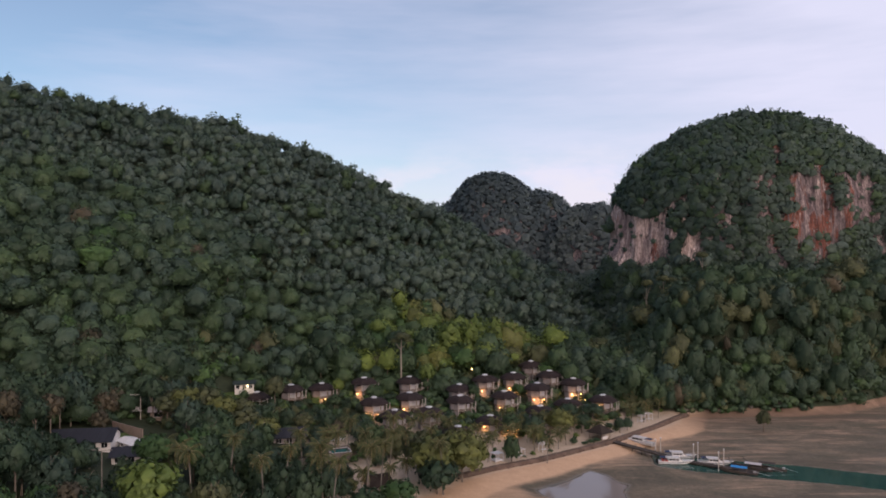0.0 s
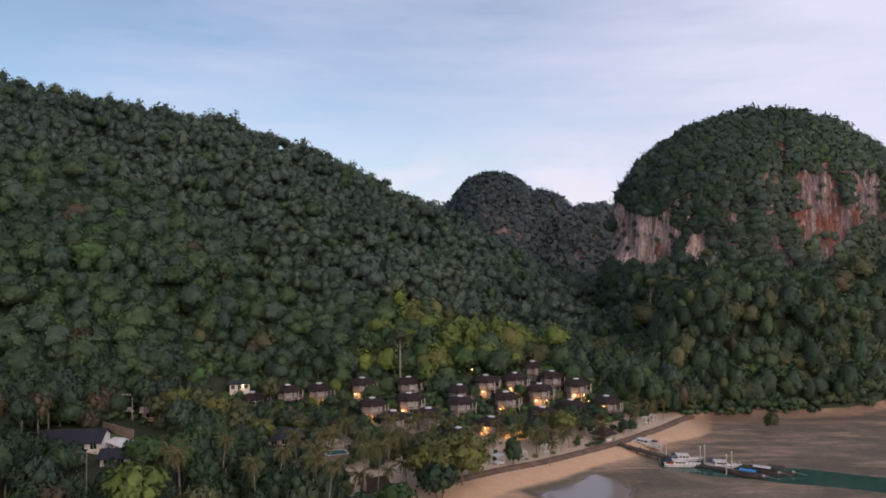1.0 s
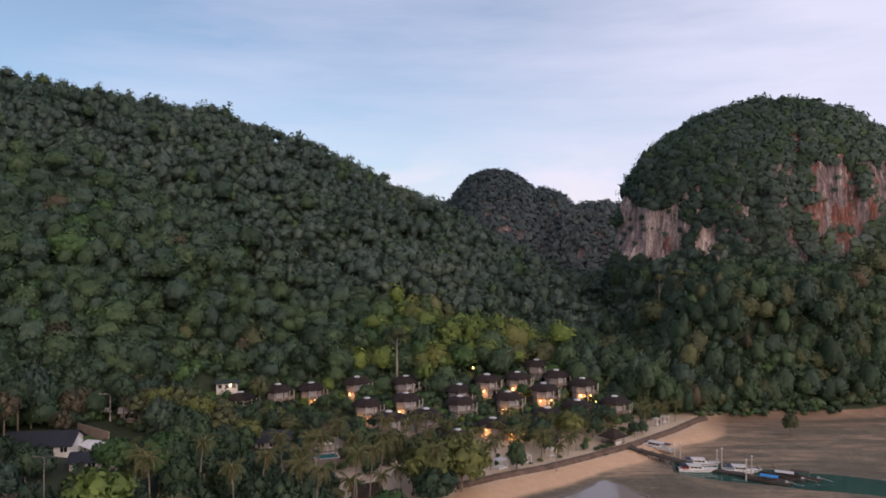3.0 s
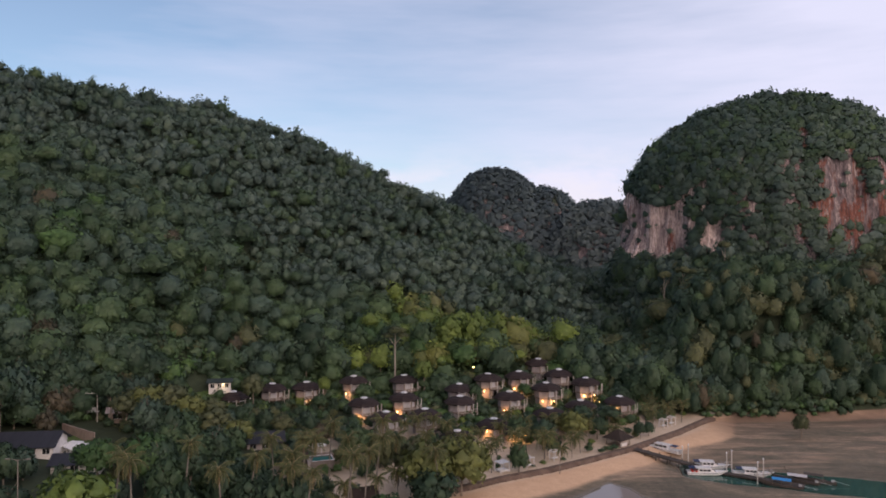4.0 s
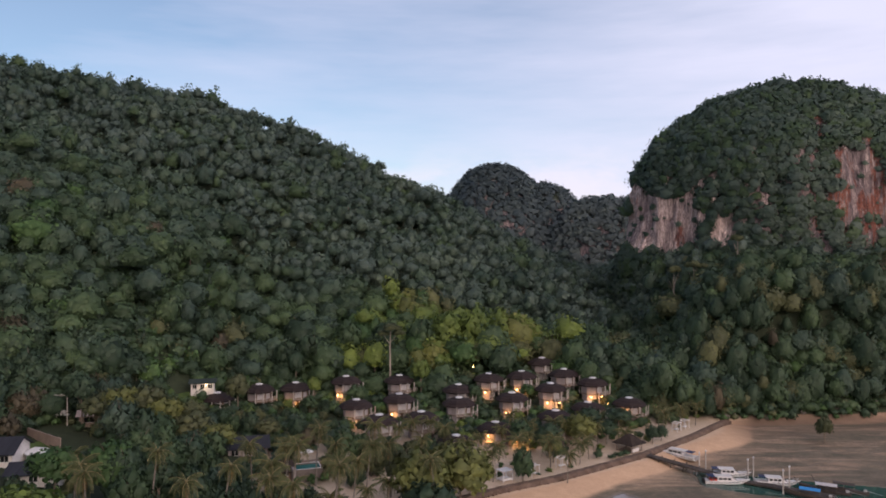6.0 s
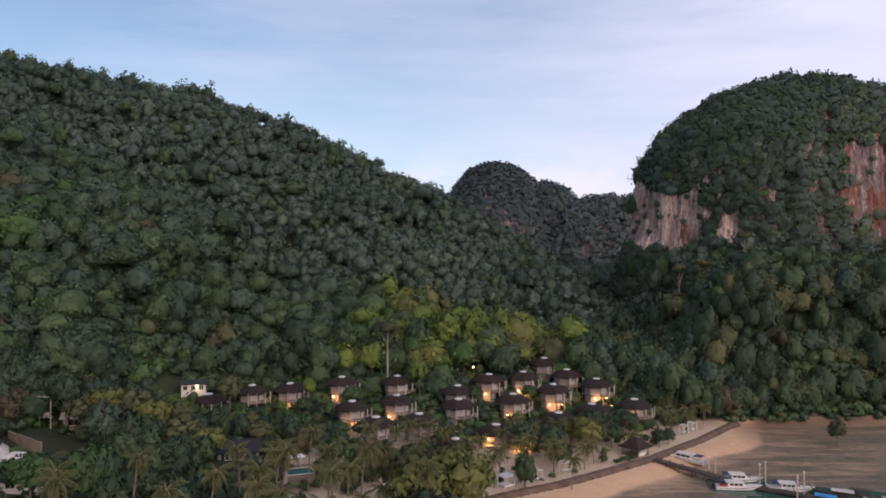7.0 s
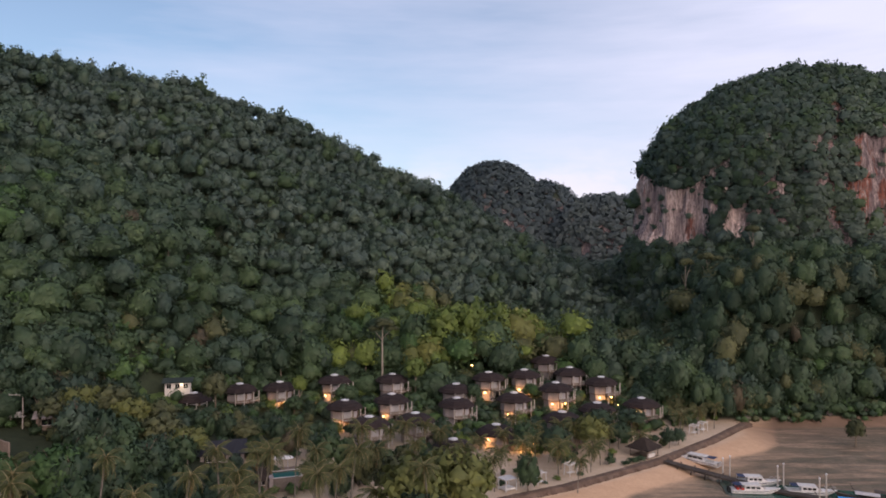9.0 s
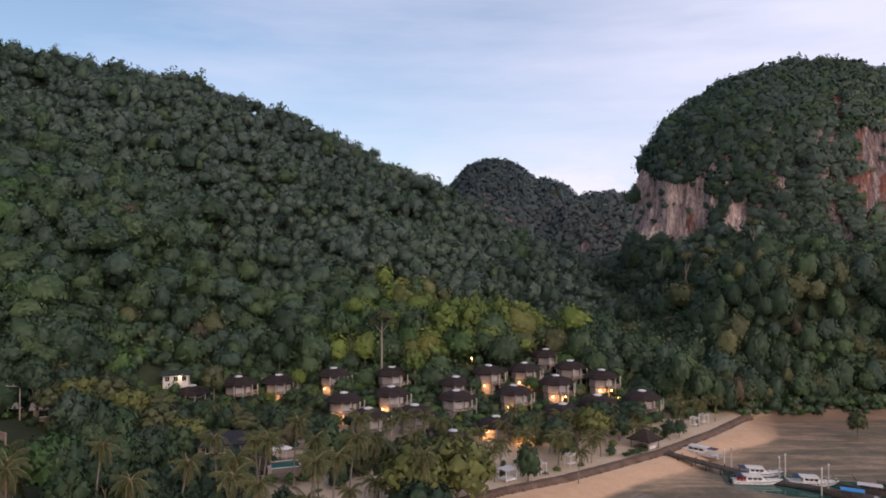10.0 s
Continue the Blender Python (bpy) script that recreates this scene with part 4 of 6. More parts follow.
woods("undergrowth", "low tangled green undergrowth between villas and at the forest edge", undergrowth_rows(), SMALL_CROWNS, False)

# bare faces of the big hill: x range, z range
BARE = [(82.5, 104, 51, 80), (109.5, 118.5, 48, 72), (157, 179, 64, 98), (162, 176, 49, 66), (198, 203, 56, 78), (149, 154, 40, 53), (152, 156, 98, 107), (179, 199, 72, 99), (136, 158, 74, 99), (122, 134, 66, 84), (142, 150, 54, 66)]


def karst_rows(k, count, rmin, rmax, bare, seed, species, south_only=True):
    rng = np.random.RandomState(seed)
    ang = rng.uniform(math.pi * 0.93, 2.06 * math.pi, count) if south_only else rng.uniform(0, 2 * math.pi, count)
    hh = rng.uniform(0.02, 0.97, count)
    v = np.where(rng.rand(count) < 0.68, np.arcsin(hh ** (1 / 0.9)) * 2 / math.pi, hh)
    x, y, z = k.at(ang, v)
    x2, y2, z2 = k.at(ang, np.minimum(v + 0.02, 1))
    rows = []
    for i in range(count):
        gone = 0.0
        for j, (xa, xb, za, zb) in enumerate(bare):
            wob = 6.5 * (float(vnoise(x[i] / 4, z[i] / 8, seed=5 + j)) - 0.5)
            rim = zb + 12.0 * (float(vnoise(x[i] / 6, 0.5, seed=25 + j)) - 0.6)
            m = min(x[i] - xa, xb - x[i], z[i] - za, rim - z[i]) + wob
            if m > 0:
                gone = max(gone, 0.97 if j < 6 else (0.85, 0.80, 0.42, 0.25, 0.45)[j - 6])
        if rng.rand() < gone or z[i] < 30:
            continue
        r = rng.uniform(rmin, rmax)
        if gone:
            r *= 0.5 if gone > 0.5 else 0.85
        steep = abs(z2[i] - z[i]) > 1.1 * math.hypot(x2[i] - x[i], y2[i] - y[i])
        lift = (0.0 if steep else 0.25) * r
        if not steep and rng.rand() < 0.12:
            lift += rng.uniform(0.5, 1.8)
        out = 0.12 * r if steep else 0
        rows.append((x[i] + out * math.cos(ang[i]), y[i] + out * math.sin(ang[i]), z[i] - 1, z[i] + lift, r, rng.uniform(0.8, 1.3), rng.choice(species)))
    return rows


# mostly the greyed leaf colours that stand in for haze
woods("hill_scrub", "dark green scrub and small trees clinging to limestone", karst_rows(KARST, 6800, 1.8, 5.0, BARE, 5, [5, 5, 8, 8, 8, 8, 0, 1]), HILL_CROWNS, False, (KARST.cx, KARST.cy, 50.0))
# leaves carry a blue tint in place of haze
woods("far_scrub", "distant dark forest tinted blue for haze", karst_rows(FAR_PEAK, 1500, 4.5, 8.4, [(56, 63, 110, 121)], 6, [6]) + karst_rows(FAR_BACK, 500, 4.5, 8.0, [], 7, [6])
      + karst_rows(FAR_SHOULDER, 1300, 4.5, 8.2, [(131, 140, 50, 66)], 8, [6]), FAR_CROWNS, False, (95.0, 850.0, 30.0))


# ---- trees that stand singly ----
TREE_CROWNS = [crown_shape(200 + k, lobes=14 + k % 5, cards=560, card=0.070 + 0.009 * (k % 3), flat=(0.85, 1.0, 0.75, 0.9)[k % 4], droop=0.3, loose=0.6) for k in range(8)]
SHRUB_CROWNS = [crown_shape(230 + k, lobes=8, cards=150, card=0.14, flat=0.85, droop=0.2, loose=0.6) for k in range(4)]
CROWN_MESH, TRUNK_MESH = {}, {}


def crown_mesh(k, sp):
    if (k, sp) not in CROWN_MESH:
        v, t, q, n = TREE_CROWNS[k] if k < 8 else SHRUB_CROWNS[k - 8]
        CROWN_MESH[k, sp] = raw_mesh("crown", v, t, q, np.zeros(len(t), int), np.zeros(len(q), int), [LEAF[sp]], normals=n)
    return CROWN_MESH[k, sp]


def trunk_mesh(k, mat):
    """A unit-height trunk that forks into limbs."""
    if (k, mat.name) not in TRUNK_MESH:
        rng = random.Random(k)
        b = bmesh.new()
        bend = [(rng.uniform(-0.03, 0.03), rng.uniform(-0.03, 0.03)) for _ in range(3)]
        tube(b, [(0, 0, -0.03), (*bend[0], 0.3), (*bend[1], 0.62), (*bend[2], 0.9)], [0.030, 0.022, 0.016, 0.007], 7)
        for j in range(4):
            a = j * 1.6 + rng.uniform(-0.4, 0.4)
            z = 0.42 + 0.09 * j
            tube(b, [(bend[1][0] * z, bend[1][1] * z, z), (0.09 * math.cos(a), 0.09 * math.sin(a), z + 0.14), (0.2 * math.cos(a), 0.2 * math.sin(a), z + 0.26)],
                 [0.013, 0.009, 0.004], 5)
        me = bpy.data.meshes.new("trunk")
        b.normal_update()
        b.to_mesh(me)
        b.free()
        me.materials.append(mat)
        TRUNK_MESH[k, mat.name] = me
    return TRUNK_MESH[k, mat.name]


SP_WORDS = ["deep green", "mid green", "bright yellow-green", "olive green", "brownish russet", "cool dark green", "bluish green", "fresh bright green", "grey-green", "golden olive"]
tree_rng = random.Random(11)


def tree(x, y, h, r, sp=1, st=1.0, low=0.0, mat=None, words="leafy broad-crowned tree", g=None):
    """A broadleaf tree: height to the crown's top, crown radius, crown stretch."""
    g = land1(x, y) if g is None else g
    t = thing("tree", SP_WORDS[sp] + " " + words, "tree", pose(x, y, g, 0, 0, tree_rng.uniform(0, 360)), "trees of the resort")
    k = tree_rng.randrange(8)
    girth = min(h * 0.9, 5.5 + 0.2 * h)
    share("trunk", trunk_mesh(k % 3, mat or BARK), t, Matrix.Diagonal((girth, girth, h, 1)))
    cz = h - r * st * 0.82
    share("crown", crown_mesh(k, sp), t, Matrix.Translation((0, 0, cz)) @ Matrix.Diagonal((r, r * tree_rng.uniform(0.88, 1.12), r * st, 1)))
    return t


def shrub(x, y, r, sp=1, st=0.9):
    g = land1(x, y)
    ob = new("shrub", crown_mesh(8 + tree_rng.randrange(4), sp))
    ob.matrix_basis = pose(x, y, g + r * st * 0.55, 0, 0, tree_rng.uniform(0, 360)) @ Matrix.Diagonal((r, r, r * st, 1))
    return tagged(ob, SP_WORDS[sp] + " leafy garden shrub on sandy ground", "shrub", "garden shrubs")


# ---- palms ----
def frond_mesh(seed, length, droop, mat):
    rng = random.Random(seed)
    b = bmesh.new()
    pts = []
    n = 9
    for i in range(n + 1):
        t = i / n
        pts.append(Vector((length * t * (1 - 0.22 * t * droop), 0, length * (0.42 * t - 0.78 * droop * t * t))))
    tube(b, pts, [0.07 * (1 - 0.8 * i / n) for i in range(n + 1)], 3, False)
    for f in b.faces:
        f.material_index = 1
    for i in range(1, 19):
        t = i / 18.5
        f = t * n
        k = min(int(f), n - 1)
        p = pts[k].lerp(pts[k + 1], f - k)
        d = (pts[k + 1] - pts[k]).normalized()
        ll = length * 0.25 * (math.sin(math.pi * min(0.12 + 0.86 * t, 1)) ** 0.7 + 0.12)
        for side in (-1, 1):
            out = (Vector((0, side, 0)) * 0.75 + d * 0.55 + Vector((0, 0, -0.75 - 0.4 * rng.random()))).normalized()
            w = 0.056 * length / 4
            q = [p - d * w, p + d * w, p + out * ll * 0.6 + d * w * 0.8, p + out * ll, p + out * ll * 0.6 - d * w * 0.8]
            vs = [b.verts.new(v) for v in q]
            b.faces.new((vs[0], vs[1], vs[2], vs[4]))
            b.faces.new((vs[4], vs[2], vs[3]))
    me = bpy.data.meshes.new("frond")
    b.normal_update()
    b.to_mesh(me)
    b.free()
    me.materials.append(mat)
    me.materials.append(FROND_RIB)
    return me


FRONDS = [frond_mesh(k, 4.0, 0.72 + 0.22 * k, FROND) for k in range(4)]
DRY_FRONDS = [frond_mesh(9, 3.4, 1.5, FROND_DRY)]
palm_rng = random.Random(5)


def palm_trunk(seed):
    rng = random.Random(seed)
    b = bmesh.new()
    lx, ly = rng.uniform(-0.09, 0.09), rng.uniform(-0.09, 0.09)
    pts = [(lx * t * t - lx, ly * t * t - ly, t) for t in (0, 0.12, 0.3, 0.5, 0.7, 0.88, 1.0)]
    tube(b, pts, [0.021, 0.014, 0.0118, 0.0106, 0.0098, 0.0094, 0.0112], 7)
    me = bpy.data.meshes.new("trunk")
    b.normal_update()
    b.to_mesh(me)
    b.free()
    me.materials.append(PALM_BARK)
    return me


PALM_TRUNKS = [palm_trunk(k) for k in range(5)]


def palm(x, y, top, size=1.0, count=20):
    """A coconut palm whose crown sits at height top over the sea."""
    g = land1(x, y)
    h = top - g
    t = thing("palm_tree", "coconut palm with drooping olive-green fronds and slender pale trunk", "palm", pose(x, y, g), "coconut palms")
    share("trunk", palm_rng.choice(PALM_TRUNKS), t, pose(0, 0, -0.15) @ Matrix.Diagonal((max(h, 7), max(h, 7), h + 0.15, 1)))
    for k in range(count):
        a = 137.5 * k + palm_rng.uniform(-15, 15)
        up = 40 - 92 * (k / count) ** 0.9
        s = size * palm_rng.uniform(0.88, 1.1)
        me = FRONDS[min(3, int(4 * k / count))]
        if k > count - 3 and palm_rng.random() < 0.6:
            me = DRY_FRONDS[0]
        share("frond", me, t, pose(0, 0, h, 0, -up, a) @ Matrix.Diagonal((s, s, s, 1)))
    return t


for x, y, top in [(-59, 155, 17.5), (-48.5, 160, 18.4), (-35.9, 159.2, 16.2), (-36.4, 171.9, 16.5), (-28.8, 156.9, 15), (-29.9, 172, 16), (-27.2, 170.7, 16.5),
                  (-29.6, 160.7, 16.3), (-26.9, 190.6, 15), (-18, 160.9, 16), (-15.4, 163.6, 16), (-14.3, 175.9, 15.5), (-16.2, 197.7, 14), 
                  (-53.4, 145.3, 19.2), (-22, 181, 14), (-20, 168, 14.5), (-12, 184, 13.5), (-31, 182, 14.5), (-24, 152, 15.5), (-40, 150, 16.5), (-66, 166, 16), (-3, 172, 14)]:
    palm(x, y, top, palm_rng.uniform(0.82, 1.02), 20)
for x, y, top in [(-4.8, 222.5, 9), (9.3, 194.4, 9), (15.9, 204.3, 9.4), (22.7, 202.2, 9), (26.3, 197, 8), (29.3, 220.3, 9.4), (56.6, 237.5, 9.4), (57.6, 234.2, 8.6), (64.1, 240.5, 9),
                  (70.5, 246.5, 8.4), (15.8, 227.7, 9.5), (12.9, 217.2, 8.5), (7.4, 210.4, 8.6), (-14.6, 171.1, 8.5), (-21, 168.6, 8.2), (-11.4, 177.9, 8), (33, 213, 7.4), (19, 212, 8.5), (4, 203, 9), (45, 224, 6.2), (-1, 214, 9.4), (-12, 212, 10), (37, 222, 8.2), (31, 208.5, 7.4), (25, 210, 8.2), (11, 201, 8.6), (0, 196, 9.2), (-6, 203, 9.6), (20, 221, 8.8), (41, 236, 8.0), (47, 239, 7.8), (60, 243, 7.4), (67, 248, 7.0), (-9, 219, 9.8), (35, 226.5, 8.0), (27, 226, 8.4)]:
    palm(x, y, top, palm_rng.uniform(0.70, 0.95), 20)

# trees that can be told apart
tree(-59.0, 139.0, 16.3, 7.0, 2, 0.95, words="large rounded tree with dense foliage")
tree(-61.0, 169.0, 13.0, 5.6, 7, 1.1)
tree(-68.0, 164.0, 12.5, 5.0, 7, 1.0)
for x, y, h, r, sp in [(-83.0, 209.5, 10.0, 4.6, 3), (-78.5, 212.0, 12.5, 5.2, 9), (-73.0, 213.5, 13.0, 5.0, 3), (-67.5, 211.0, 11.5, 4.8, 9), (-62.5, 214.0, 10.5, 4.4, 3)]:
    tree(x, y, h, r, sp, 0.9, words="spreading tree with thin foliage")
for x, h in [(-103, 4.6), (-99.5, 4.2), (-96, 3.8), (-91, 3.4)]:
    tree(x, 178.6, h, 2.5, 0, 1.0, words="low bushy tree before a house")
for x, y, h, r, sp in [(-60, 208, 9.2, 5.6, 3), (-53.5, 206, 8.0, 5.0, 9), (-67, 204, 8.5, 5.0, 1), (-46, 222, 7.0, 4.2, 3)]:
    tree(x, y, h, r, sp, 0.8, words="broad spreading tree with fine foliage")
tree(-60.0, 243.0, 12.5, 4.2, 3, 1.3, words="tall thin-leaved tree beside a villa")
emergent = thing("tree", "tall straight pale-trunked tree with a thin olive crown", "tree", pose(-19.0, 268.0, land1(-19.0, 268.0)), "trees of the resort")
part("trunk", tube(bmesh.new(), [(0, 0, -0.4), (0.1, 0, 7), (0.0, 0.1, 14), (0.2, 0, 21)], [0.40, 0.31, 0.26, 0.12], 8), PALE_BARK, emergent)
for lx, ly, lz, lr in [(0.4, 0.0, 20.4, 3.3), (-2.4, 0.8, 18.6, 2.3), (2.6, -0.5, 18.9, 2.2)]:
    part("limb", tube(bmesh.new(), [(0, 0, lz - 3.2), (lx * 0.6, ly * 0.6, lz - 1.4), (lx, ly, lz)], [0.13, 0.09, 0.04], 5), PALE_BARK, emergent)
    share("crown", crown_mesh(3, 3), emergent, Matrix.Translation((lx, ly, lz)) @ Matrix.Diagonal((lr, lr, lr * 0.6, 1)))
tree(-9.0, 262.0, 13.0, 3.6, 2, 1.4, words="slender tree beside a villa")
tree(-27.5, 253.0, 8.2, 4.0, 1, 0.85, words="spreading leafy tree between two villas")
tree(-20.5, 246.5, 5.5, 2.6, 7, 0.9, words="low leafy tree beside a villa")
tree(-40.5, 248.5, 6.0, 3.0, 1, 0.9, words="low leafy tree beside a villa")
tree(7.4, 254.5, 8.0, 2.8, 1, 1.2, words="leafy tree between two villas")
tree(23.5, 258.0, 6.6, 2.6, 7, 1.0, words="leafy tree between two villas")
tree(-40.0, 252.0, 10.5, 2.2, 2, 1.5, words="slender young tree beside a villa")
tree(2.5, 180.5, 13.0, 7.2, 9, 1.05, words="feathery beach tree behind the seawall")
tree(-4.5, 177.0, 12.5, 6.8, 9, 1.05, words="feathery beach tree behind the seawall")
tree(-9.0, 186.0, 10.0, 5.0, 3, 1.05, words="feathery beach tree over white sand")
tree(4.5, 187.0, 9.5, 4.8, 9, 1.1, words="feathery beach tree over white sand")
for x, y, h, r, sp in [(-37, 171, 5.5, 3.2, 0), (-33, 176.5, 4.5, 2.6, 1), (-40, 178, 5.5, 3.0, 0), (-30, 168, 5.0, 3.0, 1), (-43, 172, 6.0, 3.3, 0), (-25, 163, 5.5, 3.2, 0), (-34, 163, 6.0, 3.4, 1)]:
    tree(x, y, h, r, sp, 0.95, words="low bushy tree between coconut palms")
tree(-3.6, 171.5, 8.6, 6.6, 0, 0.8, words="dense dark tree at the edge of the beach")
tree(-12.0, 160.0, 7.6, 4.4, 7, 0.9, words="dense leafy tree at the edge of the beach")
tree(-18.0, 152.0, 8.5, 4.6, 1, 0.95, words="dense dark tree at the edge of the beach")
tree(16.1, 195.4, 7.4, 2.5, 1, 2.0, words="dense egg-shaped clipped tree on the beach terrace")
tree(45.0, 232.0, 8.0, 4.2, 0, 0.6, words="flat-topped dark tree above a thatched pavilion")
tree(30.5, 224.0, 7.5, 3.8, 1, 0.8)
tree(33.0, 219.0, 9.0, 4.8, 9, 0.9, words="feathery tree on the beach terrace")
tree(36.5, 230.0, 8.5, 4.2, 0, 0.9)
tree(24.0, 215.0, 8.0, 4.0, 0, 1.0)
tree(40.5, 226.0, 6.5, 3.2, 0, 1.0)
tree(18.0, 217.5, 7.5, 3.6, 1, 1.0)
tree(52.5, 226.8, 4.8, 1.8, 0, 1.6, words="young bushy tree beside the seawall")
tree(55.5, 229.5, 4.2, 1.8, 0, 1.4, words="young bushy tree beside the seawall")
tree(23.5, 206.5, 7.0, 2.8, 9, 1.0, words="feathery tree on the beach terrace")
tree(101.8, 237.0, 7.8, 2.5, 3, 1.8, words="lone mangrove tree on the tidal flat")
for x, y, r in [(57, 247.5, 1.2), (61, 249.5, 1.4), (64.5, 251, 1.2), (69, 252.8, 1.3), (73, 254, 1.2)]:
    shrub(x, y, r, 2)
for x, y, h, r, sp in [(-1, 287, 21, 6.5, 2), (8, 288, 22, 6.5, 2), (17, 293, 20, 6, 2), (-10, 285, 19, 6, 1), (24, 297, 19, 5.5, 2), (-22, 280, 18, 5.5, 0), (-34, 281, 17, 5.5, 1), (-45, 275, 15, 5, 0), (-53, 272, 14, 5, 0), (46, 286, 15, 5, 0), (54, 276, 14, 5, 0), (60, 266, 12, 4.5, 0), (67, 259, 9, 4, 1), (77, 259, 7, 3.4, 1)]:
    tree(x, y, h, r, sp, 1.35, words="tall forest-edge tree behind the villas")



def bare_trunk(x, y, z0, z1, r=0.35):
    t = thing("dead_tree", "bare pale dead trunk standing above the forest", "tree", pose(x, y, z0), "bare trunks")
    part("trunk", tube(bmesh.new(), [(0, 0, -3), (0.1, 0, (z1 - z0) * 0.5), (0.2, 0.1, z1 - z0)], [r, r * 0.8, r * 0.45], 7), PALE_BARK, t)
    part("limb", tube(bmesh.new(), [(0.15, 0, (z1 - z0) * 0.8), (0.9, 0.2, (z1 - z0) * 0.93)], [r * 0.4, r * 0.15], 5), PALE_BARK, t)


bare_trunk(-173, 394, 104, 127, 0.30)
bare_trunk(-190, 380, 104, 116, 0.25)
for x, y, top in [(84, 312, 44), (90, 308, 46), (95, 312, 45), (110, 318, 56), (101, 315, 45)]:
    tree(x, y, top - land1(x, y) + 3, 3.2, 3, 0.7, mat=PALE_BARK, words="slim forest tree with a pale bare trunk")

KEEP_CLEAR = [(-75, 246, 6), (-83, 209, 5), (-75, 212, 8), (-66, 212, 6)] + [(hx, hy, 6.6) for hx, hy, *_ in HOUSES] + [(-89, 185, 13), (-80, 178, 6), (-90, 199, 6), (-84, 194, 6), (-30, 195, 7), (-93, 208, 6), (-76, 250, 7), (45, 221, 5), (-5, 178, 8), (6, 198, 8), (18, 204, 7), (-16, 178, 6), (-66, 180, 5), (-80, 199, 6), (-50, 212, 4)]


def clear(x, y, pad=0.0):
    return all(math.hypot(x - cx, y - cy) > r + pad for cx, cy, r in KEEP_CLEAR)


made = 0
planted = []
while made < 235:
    x, y = tree_rng.uniform(-126, 2), tree_rng.uniform(116, 250)
    s = float(coast_distance(np.array([x]), np.array([y]))[0])
    if s < 6 or not clear(x, y) or abs(x) > 0.62 * y + 25 or any(math.hypot(x - a, y - b) < 4.3 for a, b in planted):
        continue
    if x > -30 and y > 165 and tree_rng.random() < 0.6:
        continue
    cap = 13.0 if y < 180 else 13.0 - (y - 180) * 0.14
    if x < -72:
        cap = min(15.0, cap + 5)
    h = max(3.6, cap * tree_rng.uniform(0.6, 1.0))
    c = tree_rng.random()
    sp = 1 if c < 0.26 else 0 if c < 0.70 else 3 if c < 0.80 else 5 if c < 0.98 else 4
    # western trees mostly take dark leaves, which paint in the shade there
    if x < -66:
        sp = 0 if c < 0.62 else 5 if c < 0.8 else 7 if c < 0.9 else 4
    if x < -95 and y < 190 and c > 0.7:
        sp = 4
    g = land1(x, y)
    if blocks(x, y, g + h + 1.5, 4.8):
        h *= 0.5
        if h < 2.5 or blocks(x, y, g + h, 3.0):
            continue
    planted.append((x, y))
    tree(x, y, h, min(h * 0.48, tree_rng.uniform(3.2, 5.4)), sp, tree_rng.uniform(1.2, 1.7))
    made += 1

made = 0
while made < 275:
    x, y = tree_rng.uniform(-74, 70), tree_rng.uniform(196, 290)
    s = float(coast_distance(np.array([x]), np.array([y]))[0])
    if s < 9 or any(math.hypot(x - cx, y - cy) < 4.3 for cx, cy, *_ in HOUSES) or (s < 24 and tree_rng.random() < 0.72) or not clear(x, y, -2.4):
        continue
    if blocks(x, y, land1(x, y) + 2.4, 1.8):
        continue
    shrub(x, y, tree_rng.uniform(1.2, 2.7), tree_rng.choice((0, 1, 1, 1, 2, 3)), tree_rng.uniform(0.7, 1.2))
    made += 1
# fresh green planting on the sandy terrace
made = 0
while made < 46:
    x, y = tree_rng.uniform(-8, 66), tree_rng.uniform(190, 250)
    s = float(coast_distance(np.array([x]), np.array([y]))[0])
    if s < 3.5 or s > 22 or math.hypot(x - 45, y - 221) < 5:
        continue
    shrub(x, y, tree_rng.uniform(0.6, 1.5), tree_rng.choice((2, 7, 7, 1, 9)), tree_rng.uniform(0.7, 1.3))
    made += 1
for x, y, r in [(-34.5, 190.6, 1.3), (-31.8, 191.4, 1.1), (-28.6, 191.6, 1.5), (-26.4, 193.4, 1.3), (-25.2, 196.5, 1.6), (-37.5, 190.5, 1.7)]:
    shrub(x, y, r, 7, 1.1)
for x, y, r in [(41, 214.5, 1.5), (43.2, 216.2, 1.3), (39, 213, 1.2), (52, 229, 1.2), (28, 205.5, 0.9), (20, 200, 0.7)]:
    shrub(x, y, r, 1, 0.7)


# ---- villas ----
def octagon(r, z, turn=22.5):
    return [Vector((r * math.cos(radians(turn + 45 * k)), r * math.sin(radians(turn + 45 * k)), z)) for k in range(8)]


def shell_rings(bm, rings, close_top=True, close_base=True):
    vs = [[bm.verts.new(p) for p in ring] for ring in rings]
    n = len(rings[0])
    for a, b in zip(vs, vs[1:]):
        for k in range(n):
            bm.faces.new((a[k], a[(k + 1) % n], b[(k + 1) % n], b[k]))
    if close_base:
        bm.faces.new(vs[0][::-1])
    if close_top:
        bm.faces.new(vs[-1])
    return bm


def panel_at(bm, ap, k, w, z0, z1, thick, shift=0.0):
    """A slab on face k of an octagon with that apothem; face 6 looks to -y."""
    a = radians(45 * k)
    m = Matrix.Rotation(a, 4, "Z") @ Matrix.Translation((ap + thick / 2, shift, (z0 + z1) / 2)) @ Matrix.Diagonal((thick, w, z1 - z0, 1))
    bmesh.ops.create_cube(bm, size=1.0, matrix=m)
    return bm


def on_face(ap, k):
    return Matrix.Rotation(radians(45 * k), 4, "Z") @ Matrix.Translation((ap, 0, 0))


